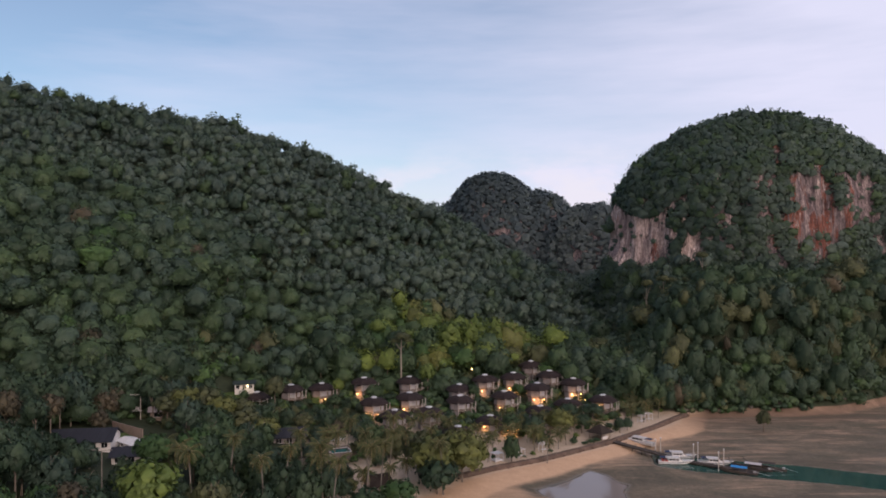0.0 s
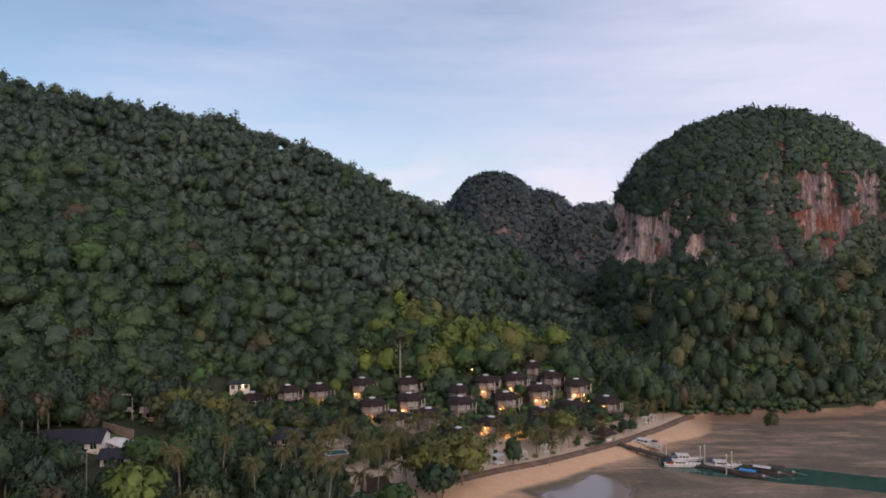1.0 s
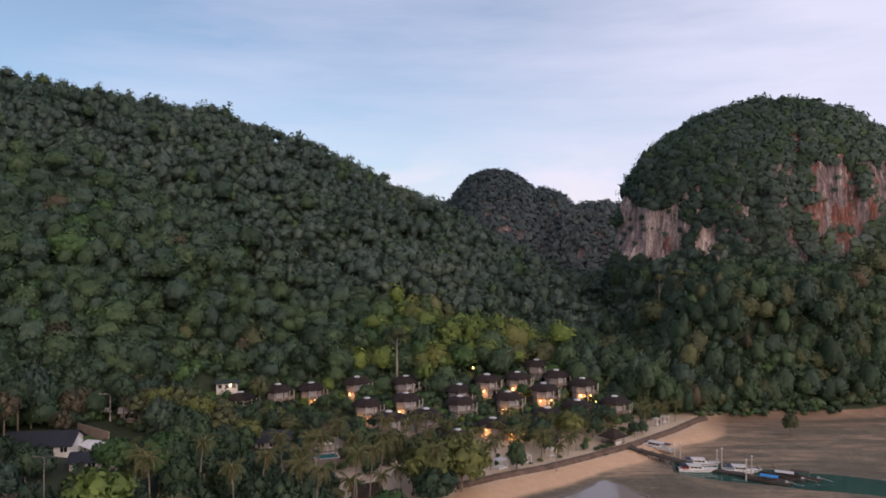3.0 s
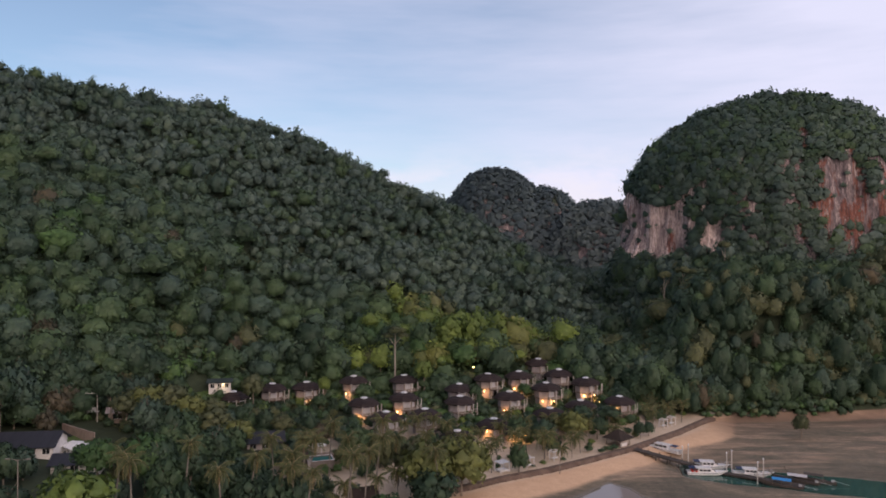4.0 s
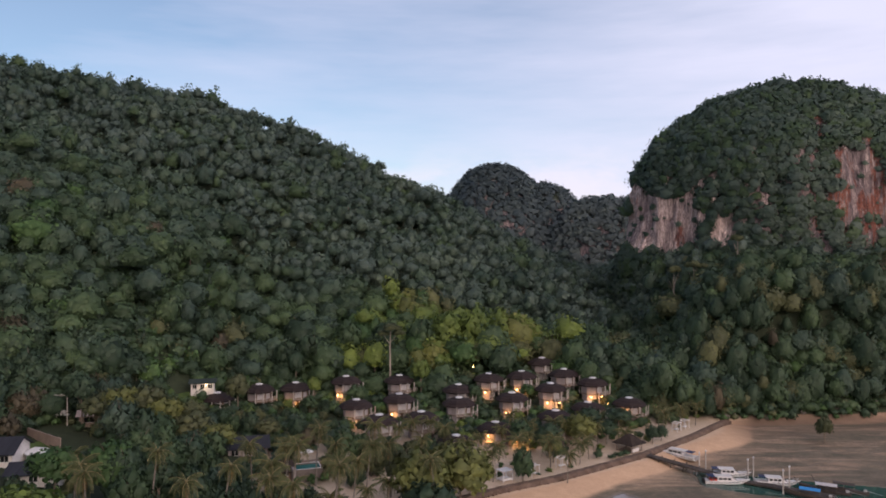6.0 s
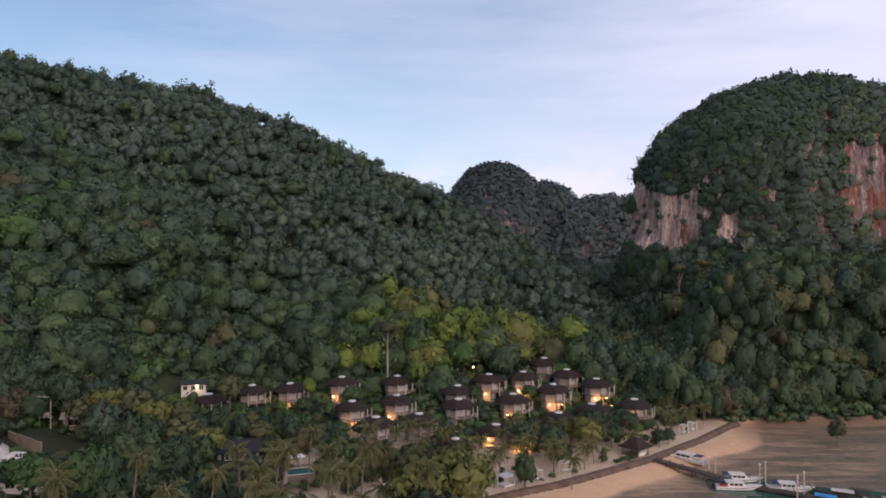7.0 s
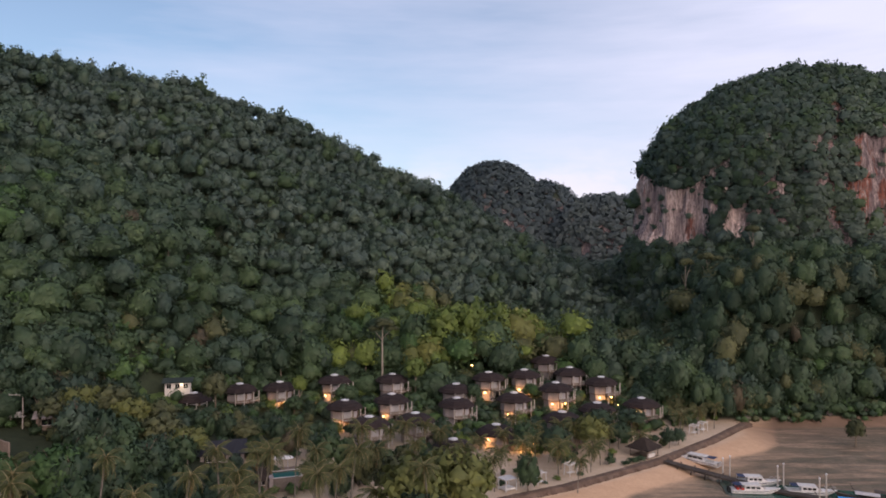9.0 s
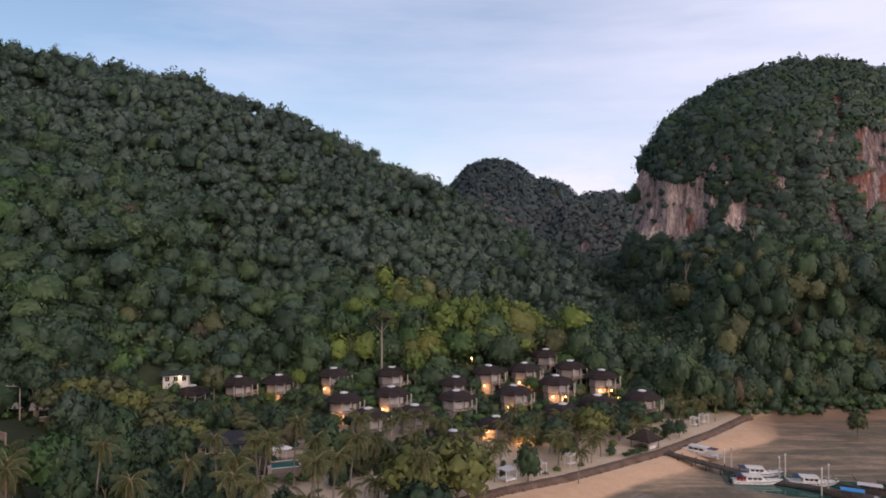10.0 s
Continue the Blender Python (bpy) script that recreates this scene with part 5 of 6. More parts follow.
def folded(ap, k, line, z0, z1):
    """An upright pleated cloth on face k."""
    b, m = bmesh.new(), on_face(ap, k)
    lo = [b.verts.new(m @ Vector((d, y, z0))) for y, d in line]
    hi = [b.verts.new(m @ Vector((d, y, z1))) for y, d in line]
    for j in range(len(line) - 1):
        b.faces.new((lo[j], lo[j + 1], hi[j + 1], hi[j]))
    return b


def lapped(ap, k, w, z0, z1, boards=6):
    """A wall slab on face k whose outer side is lapped boarding."""
    b, m = bmesh.new(), on_face(ap, k)
    prof = [(0.0, z1), (0.0, z0)]
    for j in range(boards):
        za, zb = z0 + (z1 - z0) * j / boards, z0 + (z1 - z0) * (j + 1) / boards
        prof += [(0.175, za), (0.135, zb)]
    cols = [[b.verts.new(m @ Vector((d, y, z))) for d, z in prof] for y in (-w / 2, w / 2)]
    n = len(prof)
    for j in range(n):
        b.faces.new((cols[0][j], cols[0][(j + 1) % n], cols[1][(j + 1) % n], cols[1][j]))
    b.faces.new(cols[0][::-1])
    b.faces.new(cols[1])
    bmesh.ops.recalc_face_normals(b, faces=b.faces)
    return b


def villa(storeys):
    """An eight-sided villa: blank timber sides, a curtained front with a balcony on posts, a wide dark roof with a pale cupola."""
    two = storeys == 2
    up = 2.75 if two else 0.35
    t = thing("villa", ("two-storey" if two else "single-storey") + " octagonal grey timber villa with dark shingle roof and white cupola", "villa", group="villas")
    ap, side = 3.05, 2.50
    # roof with three courses that step back a little, and a fascia
    zr = up + 2.55
    rings = [octagon(4.48, zr - 0.48), octagon(4.56, zr - 0.26), octagon(3.95, zr + 0.32), octagon(3.91, zr + 0.42), octagon(3.0, zr + 0.86), octagon(2.96, zr + 0.95), octagon(1.9, zr + 1.22), octagon(1.0, zr + 1.34)]
    top = part("roof", shell_rings(bmesh.new(), rings), ROOF, t, "dark brown shingle roof")
    b = bmesh.new()
    shell_rings(b, [octagon(0.92, zr + 1.30), octagon(0.92, zr + 1.44), octagon(1.06, zr + 1.46), octagon(1.0, zr + 1.54), octagon(0.6, zr + 1.66), octagon(0.2, zr + 1.70)])
    part("cupola", b, CAP, top, "white roof cupola")
    for k in range(8):
        if k in (6, 7):
            b = bmesh.new()
            panel_at(b, ap - 0.12, k, side, up, up + 0.25, 0.14)
            panel_at(b, ap - 0.12, k, side, up + 2.3, up + 2.55, 0.14)
            panel_at(b, ap - 0.12, k, 0.28, up + 0.25, up + 2.3, 0.14, side / 2 - 0.14)
            panel_at(b, ap - 0.12, k, 0.28, up + 0.25, up + 2.3, 0.14, -side / 2 + 0.14)
            part("window_surround", b, TIMBER, t)
            part("curtain", folded(ap - 0.19, k, [(-0.98 + 0.109 * j, 0.05 * (j % 2)) for j in range(19)], up + 0.25, up + 2.3), CURTAIN, t, "white curtain")
        else:
            part("wall_panel", lapped(ap - 0.12, k, side, up, up + 2.55), WALL_GREY, t)
            if k == 0:
                part("window", panel_at(bmesh.new(), ap + 0.03, k, 0.9, up + 0.9, up + 2.1, 0.03), GLASS_DARK, t, "dark window pane")
    part("floor_slab", shell_rings(bmesh.new(), [octagon(3.42, up - 0.25), octagon(3.42, up - 0.02)]), TIMBER, t)
    # balcony before faces 6 and 7
    b = bmesh.new()
    for k in (6, 7):
        panel_at(b, ap + 0.25, k, 3.3, up - 0.22, up - 0.04, 1.5)
    deck = part("balcony_deck", b, TIMBER, t)
    b = bmesh.new()
    for k in (6, 7):
        panel_at(b, ap + 1.70, k, 3.3, up + 0.86, up + 0.94, 0.06)
        panel_at(b, ap + 1.70, k, 3.3, up + 0.10, up + 0.16, 0.05)
        for j in range(15):
            panel_at(b, ap + 1.71, k, 0.035, up + 0.16, up + 0.86, 0.035, -1.55 + 0.22 * j)
    part("railing", b, POST, deck)
    for k, sh in ((6, -1.55), (6, 0.55), (7, -0.55), (7, 1.55)):
        part("post", panel_at(bmesh.new(), ap + 1.55, k, 0.2, 0.0, up + 2.4, 0.2, sh), POST, deck, "pale timber post")
    if two:
        for k in (0, 1, 2, 3, 4, 5):
            part("lower_wall", panel_at(bmesh.new(), ap - 0.35, k, side - 0.2, 0, up - 0.25, 0.16), WALL_GREY, t)
        b = bmesh.new()
        panel_at(b, ap - 1.4, 6, 1.9, 0, up - 0.25, 0.12)
        panel_at(b, ap - 1.4, 7, 1.9, 0, up - 0.25, 0.12)
        part("inner_wall", b, PLASTER, t, "plastered wall of the open lower room")
        part("door", panel_at(bmesh.new(), ap - 1.26, 6, 0.9, 0.02, 2.05, 0.05, 0.3), TIMBER, t)
    part("plinth", shell_rings(bmesh.new(), [octagon(3.55, -0.9), octagon(3.55, 0.04)]), WALL_GREY, t)
    return t


VILLA = {n: villa(n) for n in (1, 2)}
first = {1: True, 2: True}


def lamp_globe(x, y, z, r, mat, label, power, colour=(1.0, 0.52, 0.18), name="wall_lamp", hang=True):
    t = thing(name, label, "lamp", pose(x, y, z), "garden and villa lamps")
    b = bmesh.new()
    bmesh.ops.create_icosphere(b, subdivisions=2, radius=r)
    part("globe", b, mat, t, "glowing globe", True)
    b = bmesh.new()
    if hang:
        tube(b, [(0, 0, r * 0.8), (0, 0, r * 0.8 + 0.35)], [0.05, 0.07], 6)
    else:
        tube(b, [(0, 0, -r * 0.9), (0, 0, land1(x, y) - z)], [0.05, 0.06], 6)
    part("bracket", b, TIMBER, t)
    if power:
        li = new("lamp_light", bpy.data.lights.new("lamp_light", "POINT"))
        li.data.energy, li.data.color, li.data.shadow_soft_size = power, colour, 0.25
        li.location = (x, y - 0.05, z - r - 0.15)
    return t


for hx, hy, hz, turn, n, lit in HOUSES:
    m = pose(hx, hy, hz, 0, 0, turn) @ Matrix.Scale(1.1, 4)
    if first[n]:
        first[n] = False
        VILLA[n].matrix_basis = m
    else:
        copy_thing(VILLA[n], pose(hx, hy, hz, 0, 0, turn))
    up = 2.75 if n == 2 else 0.35
    if lit:
        spots = [(-135, 4.3, up - 0.5 if n == 2 else up + 1.6, 0.22)] + ([(-68, 3.2, up - 0.75 if n == 2 else up + 1.6, 0.18)] if lit == 2 else [])
        for turn_by, d, dz, size in spots:
            a = radians(turn + turn_by)
            lamp_globe(hx + d * math.cos(a), hy + d * math.sin(a), hz + dz, size, LAMP_WARM, "lit warm orange lamp on the outside of a villa", 300 if lit == 2 else 240, (1.0, 0.45, 0.16))

for x, y, h in [(7.5, 275, 11.5), (-58, 236, 4.6), (-42, 231, 4.2), (-15.5, 232, 4.0), (14.5, 226, 4.6), (9.6, 233, 4.2), (47, 255, 6.2), (-3, 236, 4.2), (-10, 196, 4.0), (-62, 190, 7.4)]:
    lamp_globe(x, y, h + (3.0 if y == 275 else 0.6), 0.17 if y != 275 else 0.3, LAMP_WARM if (x < -50 or y > 240 or x > 10) else LAMP_WHITE,
               "lit garden lamp on a short post among plants", 120 if y == 275 else 0, name="garden_lamp", hang=False)


# ---- open restaurant, white house and sheds ----
def gable_house(name, label, x, y, z, turn, w, d, h, rise, wall, roof, lit=False, windows=3):
    t = thing(name, label, "house", pose(x, y, z, 0, 0, turn))
    b = bmesh.new()
    box(b, -w / 2, w / 2, d / 2 - 0.2, d / 2, -3, h)
    box(b, -w / 2, -w / 2 + 0.2, -d / 2, d / 2 - 0.2, -3, h)
    box(b, w / 2 - 0.2, w / 2, -d / 2, d / 2 - 0.2, -3, h)
    part("wall", b, wall, t)
    b = bmesh.new()
    ww = w / windows
    cuts_x = [-w / 2 + 0.2] + [-w / 2 + (k + f) * ww for k in range(windows) for f in (0.25, 0.75)] + [w / 2 - 0.2]
    cuts_z = [-3, 0.9, 2.1, h]
    grid = [[b.verts.new((cx, -d / 2, cz)) for cz in cuts_z] for cx in cuts_x]
    faces = [b.faces.new((grid[a][c], grid[a + 1][c], grid[a + 1][c + 1], grid[a][c + 1]))
             for a in range(len(cuts_x) - 1) for c in range(3) if not (c == 1 and a % 2 == 1)]
    grown = bmesh.ops.extrude_face_region(b, geom=faces)["geom"]
    for v in grown:
        if isinstance(v, bmesh.types.BMVert):
            v.co.y += 0.2
    bmesh.ops.recalc_face_normals(b, faces=b.faces)
    part("front_wall", b, wall, t)
    for k in range(windows):
        x0 = -w / 2 + k * ww
        pane = part("window", box(bmesh.new(), x0 + 0.25 * ww, x0 + 0.75 * ww, -d / 2 + 0.08, -d / 2 + 0.12, 0.9, 2.1), GLASS_DARK, t, "dark window pane")
        part("sill", box(bmesh.new(), x0 + 0.22 * ww, x0 + 0.78 * ww, -d / 2 - 0.08, -d / 2 - 0.003, 0.82, 0.9), FRAME_WHITE, pane)
        part("mullion", box(bmesh.new(), x0 + 0.5 * ww - 0.04, x0 + 0.5 * ww + 0.04, -d / 2 + 0.03, -d / 2 + 0.077, 0.9, 2.1), FRAME_WHITE, pane)
    b = bmesh.new()
    e, q = 0.7, d / 2 + 0.8
    lo = h - 0.8 * rise / (d / 2)
    for s in (-1, 1):
        vs = [b.verts.new(p) for p in ((-w / 2 - e, s * q, lo), (w / 2 + e, s * q, lo), (w / 2 + e, 0, h + rise), (-w / 2 - e, 0, h + rise))]
        vs2 = [b.verts.new(v.co + Vector((0, 0, 0.16))) for v in vs]
        for f in ((0, 1, 2, 3), (4, 7, 6, 5), (0, 4, 5, 1), (2, 6, 7, 3), (1, 5, 6, 2), (0, 3, 7, 4)):
            b.faces.new([(vs + vs2)[i] for i in f])
    bmesh.ops.recalc_face_normals(b, faces=b.faces)
    part("roof", b, roof, t)
    b = bmesh.new()
    for s in (-1, 1):
        xg = s * (w / 2 - 0.1)
        vs = [b.verts.new((xg + o, yy, zz)) for o in (-0.1, 0.1) for yy, zz in ((-d / 2, h), (d / 2, h), (0, h + rise))]
        for f in ((0, 1, 2), (5, 4, 3), (0, 3, 4, 1), (1, 4, 5, 2), (2, 5, 3, 0)):
            b.faces.new([vs[i] for i in f])
    part("gable", b, wall, t)
    return t


gable_house("white_house", "small white plastered house with green metal roof", -72.4, 250.8, 11.2, 14, 6.4, 6, 2.6, 0.6, PLASTER, GREEN_ROOF)
lamp_globe(-70.4, 247.4, 13.3, 0.2, LAMP_WHITE, "lit lamp on the wall of a white house", 60, (1.0, 0.75, 0.45))
gable_house("long_house", "long low house with dark sheet roof and white walls", -95.0, 185.5, 8.9, 8, 15, 8, 2.8, 2.1, PLASTER, TILE_DARK, windows=5)
gable_house("white_shed", "low shed with white sheet roof behind a dark-roofed outbuilding", -83.3, 187.2, 7.9, -39, 7.6, 3.4, 2.3, 0.45, PLASTER, FRAME_WHITE, windows=3)
gable_house("outbuilding", "low outbuilding with dark sheet roof", -79.0, 178.0, 7.4, 12, 9, 6, 2.6, 1.3, PLASTER, TILE_DARK, windows=3)
gable_house("hillside_shed", "small grey shed among trees", -89.0, 217.5, 9.0, 20, 4.5, 4, 2.8, 0.8, EARTH_WALL, WALL_GREY, windows=1)
gable_house("kitchen_block", "low building with dark roof between palms", -48.5, 213.0, 2.8, 18, 9, 6, 2.8, 1.7, WALL_GREY, TILE_DARK, windows=3)
gable_house("bar_hall", "open bar building with dark thatched roof and glowing front", 18.6, 225.0, 2.5, 10, 8, 5, 2.5, 1.5, TIMBER, THATCH, windows=3)
for dx in (-1.6, 1.6):
    lamp_globe(18.6 + dx, 221.6, 4.6, 0.22, LAMP_ROOM, "lit orange lamp under the eaves of a bar", 220)
gable_house("palm_hut", "low brown hut with dark thatched roof beside the pool", -36.4, 194.6, 3.2, 20, 4.6, 4.2, 2.3, 1.4, TIMBER, THATCH, windows=2)
gable_house("beach_hut", "low thatched hut on white sand", -18.0, 172.0, 2.6, 30, 5, 4, 2.2, 1.5, TIMBER, THATCH, windows=2)


def retaining_wall():
    t = thing("retaining_wall", "brown earth retaining wall behind a house", "wall", pose(-90.4, 199.6, 9.9, 0, 0, -36), kind="structure")
    for k in range(10):
        part("wall_section", box(bmesh.new(), -7.8 + 1.56 * k, -7.8 + 1.56 * k + 1.53, -0.15, 0.15, -2.5, 1.5 - 0.04 * (k % 3), 0.03), EARTH_WALL, t)


retaining_wall()


def lawn(cx, cy, turn, half_w, half_d, label):
    """A mown bank of grass on the lie of the land."""
    b = bmesh.new()
    bmesh.ops.create_grid(b, x_segments=20, y_segments=10, size=1.0)
    for v in b.verts:
        p = pose(cx, cy, 0, 0, 0, turn) @ Vector((v.co.x * half_w, v.co.y * (half_d - 0.22 * half_d * v.co.x ** 2), 0))
        v.co = (p.x, p.y, land1(p.x, p.y) + 0.12)
    tagged(part("lawn", b, GRASS, smooth=True), label, "lawn", kind="structure")


lawn(-86.8, 195.0, -36, 7.2, 2.7, "bright green grassy bank below a retaining wall")
lawn(-77.0, 244.5, 10, 6.5, 4.5, "green grassy slope below a small white house")


def transformer_tower():
    t = thing("power_pole_frame", "twin concrete power poles carrying a transformer platform", "utility pole", pose(-94.5, 214.5, 7.6))
    for s in (-1.35, 1.35):
        part("pole", tube(bmesh.new(), [(s, 0, -0.5), (s, 0, 9.4)], [0.15, 0.11], 8), POST, t)
    for z in (9.2, 4.3):
        part("crossbeam", box(bmesh.new(), -1.8, 1.8, -0.24, -0.16, z - 0.07, z + 0.07), POST, t)
    part("platform", box(bmesh.new(), -1.7, 1.7, -0.7, 0.7, 4.36, 4.46), STEEL, t)
    for s in (-0.7, 0.0, 0.7):
        b = box(bmesh.new(), s - 0.26, s + 0.26, -0.3, 0.3, 4.46, 5.4, 0.06)
        for k in (-0.12, 0.12):
            tube(b, [(s + k, 0, 5.4), (s + k, 0, 5.7)], [0.04, 0.03], 6)
        part("transformer", b, STEEL, t)
    for s in (-1.5, 0, 1.5):
        part("insulator", tube(bmesh.new(), [(s, -0.2, 9.27), (s, -0.2, 9.6)], [0.06, 0.04], 6), FRAME_WHITE, t)


transformer_tower()


def street_lamp(x, y, top):
    g = land1(x, y)
    t = thing("street_lamp", "tall galvanised street lamp with two arms, unlit", "street lamp", pose(x, y, g))
    part("pole", tube(bmesh.new(), [(0, 0, -0.3), (0, 0, top - g)], [0.12, 0.07], 8), DULL_POLE, t)
    for s in (-1, 1):
        part("arm", tube(bmesh.new(), [(0, 0, top - g - 0.1), (s * 0.9, 0, top - g + 0.1), (s * 1.5, 0, top - g + 0.1)], [0.05, 0.04, 0.04], 6), DULL_POLE, t)
        part("lamp_head", box(bmesh.new(), s * 1.3, s * 2.0, -0.14, 0.14, top - g + 0.05, top - g + 0.19, 0.04), DULL_POLE, t)


street_lamp(-66.5, 136.0, 22.0)


# ---- pool terrace ----
def pool_terrace():
    t = thing("pool_terrace", "raised concrete pool terrace with a small teal pool", "pool", pose(-30.4, 195.3, 2.6, 0, 0, 20) @ Matrix.Diagonal((0.62, 0.65, 1, 1)))
    b = bmesh.new()
    box(b, -4.4, 4.4, -3.6, -3.3, 0, 3.0)
    box(b, -4.4, 4.4, 3.3, 3.6, 0, 3.0)
    box(b, -4.4, -4.1, -3.3, 3.3, 0, 3.0)
    box(b, 4.1, 4.4, -3.3, 3.3, 0, 3.0)
    box(b, -4.1, 4.1, -3.3, 3.3, 0, 1.9)
    part("basin", b, ROCK_GREY, t)
    part("basin_floor", box(bmesh.new(), -4.1, 4.1, -3.3, 3.3, 1.905, 1.95), POOL_TILE, t)
    part("pool_surface", box(bmesh.new(), -4.09, 4.09, -3.29, 3.29, 1.96, 2.78), POOL_WATER, t, "still teal pool surface")
    b = bmesh.new()
    box(b, -5.6, 5.6, 3.62, 7.5, 0, 2.9)
    part("deck", b, TIMBER, t)
    part("parapet", box(bmesh.new(), -5.6, -4.45, -3.6, 3.6, 0, 3.2), WALL_GREY, t)
    for x0, x1, y0, y1 in ((-4.42, 4.42, -3.62, -3.28), (-4.42, 4.42, 3.28, 3.61), (4.08, 4.42, -3.27, 3.27)):
        part("coping", box(bmesh.new(), x0, x1, y0, y1, 3.003, 3.07, 0.02), FRAME_WHITE, t, "white pool coping")


pool_terrace()


def umbrella(x, y, z, r=1.5):
    t = thing("parasol", "white canvas sunshade on a pole beside the pool", "parasol", pose(x, y, z), "pool parasols")
    part("pole", tube(bmesh.new(), [(0, 0, 0), (0, 0, 2.6)], [0.04, 0.03], 6), FRAME_WHITE, t)
    part("canopy", shell_rings(bmesh.new(), [octagon(r, 2.15), octagon(r * 1.01, 2.2), octagon(r * 0.55, 2.5), octagon(0.06, 2.72)]), FRAME_WHITE, t)


umbrella(-31.0, 198.9, 5.5, 1.2)
umbrella(-33.1, 198.1, 5.5, 1.0)


# ---- thatched pavilion by the landing ----
def pavilion():
    t = thing("pavilion", "small open pavilion with dark hipped thatch roof at the landing", "pavilion", pose(45.0, 220.6, 2.5, 0, 0, 42) @ Matrix.Scale(0.8, 4))
    sq = lambda r, z: [Vector((sx * r, sy * r, z)) for sx, sy in ((1, 1), (-1, 1), (-1, -1), (1, -1))]
    part("roof", shell_rings(bmesh.new(), [sq(3.7, 2.25), sq(3.75, 2.5), sq(2.0, 3.75), sq(1.0, 4.7), sq(0.25, 5.1)]), THATCH, t, "dark thatched roof")
    for sx in (-1, 1):
        for sy in (-1, 1):
            part("post", tube(bmesh.new(), [(sx * 2.7, sy * 2.7, -0.2), (sx * 2.7, sy * 2.7, 2.4)], [0.14, 0.12], 8), TIMBER, t)
    part("counter", box(bmesh.new(), -1.6, 1.6, -2.6, -2.0, 0, 1.05, 0.03), PLASTER, t, "white counter")
    part("deck", box(bmesh.new(), -3.0, 3.0, -3.0, 3.0, -0.4, 0.0), TIMBER, t)


pavilion()


# ---- seawall ----
def along(line, step):
    """Even steps along a line: point, direction."""
    out = []
    for (ax, ay), (bx, by) in zip(line, line[1:]):
        n = max(1, round(math.hypot(bx - ax, by - ay) / step))
        for k in range(n):
            out.append((Vector((ax + (bx - ax) * k / n, ay + (by - ay) * k / n, 0)), Vector((bx - ax, by - ay, 0)).normalized()))
    out.append((Vector((*line[-1], 0)), out[-1][1]))
    return out


def seawall():
    rng = random.Random(3)
    b = bmesh.new()
    rows = []
    for p, d in along(WALL_LINE, 0.6):
        n = Vector((d.y, -d.x, 0))   # to the sea
        j = lambda a: rng.uniform(-a, a)
        prof = [(-1.3, 2.2), (-1.25, 2.72 + j(0.06)), (-0.4, 2.80 + j(0.08)), (0.25, 2.7 + j(0.1)), (0.7 + j(0.12), 2.15 + j(0.12)), (1.15 + j(0.15), 1.5 + j(0.12)), (1.7 + j(0.2), 0.95), (1.9, 0.4)]
        rows.append([b.verts.new(p + n * o + Vector((0, 0, z))) for o, z in prof])
    for a, c in zip(rows, rows[1:]):
        for k in range(len(a) - 1):
            b.faces.new((a[k], c[k], c[k + 1], a[k + 1]))
    t = tagged(part("seawall", b, SEAWALL), "rough dark brown stone seawall along the beach", "wall", kind="structure")
    # loose stones on the seaward face
    pts = along(WALL_LINE, 1.0)
    stone_bm = bmesh.new()
    bmesh.ops.create_icosphere(stone_bm, subdivisions=1, radius=0.5)
    for v in stone_bm.verts:
        v.co *= rng.uniform(0.75, 1.2)
    me = bpy.data.meshes.new("stone")
    stone_bm.to_mesh(me)
    stone_bm.free()
    me.materials.append(SEAWALL)
    for p, d in pts:
        n = Vector((d.y, -d.x, 0))
        for o, z in ((0.75, 2.05), (1.45, 1.15)):
            q = p + n * (o + rng.uniform(-0.2, 0.2)) + d * rng.uniform(-0.4, 0.4)
            s = rng.uniform(0.55, 1.05)
            share("stone", me, t, pose(q.x, q.y, z, rng.uniform(0, 360), rng.uniform(0, 360), rng.uniform(0, 360)) @ Matrix.Diagonal((s, s * 0.8, s * 0.7, 1)))


seawall()


# ---- landing stage ----
def walkway(name, label, a, b_, z, width, mat, posts=True, z_end=None):
    a, b_ = Vector((*a, z)), Vector((*b_, z if z_end is None else z_end))
    ln = (b_ - a).length
    ang = math.degrees(math.atan2(b_.y - a.y, b_.x - a.x))
    t = thing(name, label, "pier", pose(a.x, a.y, z, 0, math.degrees(math.asin((a.z - b_.z) / ln)), ang))
    n = int(ln / 0.5)
    plank = box(bmesh.new(), 0.02, ln / n - 0.03, -width / 2, width / 2, -0.08, 0.0)
    ob = part("plank", plank, mat, t)
    for k in range(1, n):
        share("plank", ob.data, t, pose(ln / n * k, 0, 0.012 * (k % 3)))
    for s in (-1, 1):
        part("beam", box(bmesh.new(), 0, ln, s * width * 0.42 - 0.1, s * width * 0.42 + 0.1, -0.42, -0.085), mat, t)
        if posts:
            for k in range(int(ln / 3) + 1):
                part("post", tube(bmesh.new(), [(3 * k + 0.2, s * width * 0.5, -z - 1.2), (3 * k + 0.2, s * width * 0.5, 0.35)], [0.13, 0.12], 6), DARK_WOOD, t)
    return t


walkway("jetty", "dark plank jetty running from the seawall", (48.6, 216.6), (62.6, 205.6), 2.5, 2.2, DARK_WOOD, z_end=0.95)
walkway("pontoon", "dark floating pontoon with moored boats", (61.6, 206.2), (81.5, 192.8), 0.62, 2.2, DARK_WOOD, posts=False)


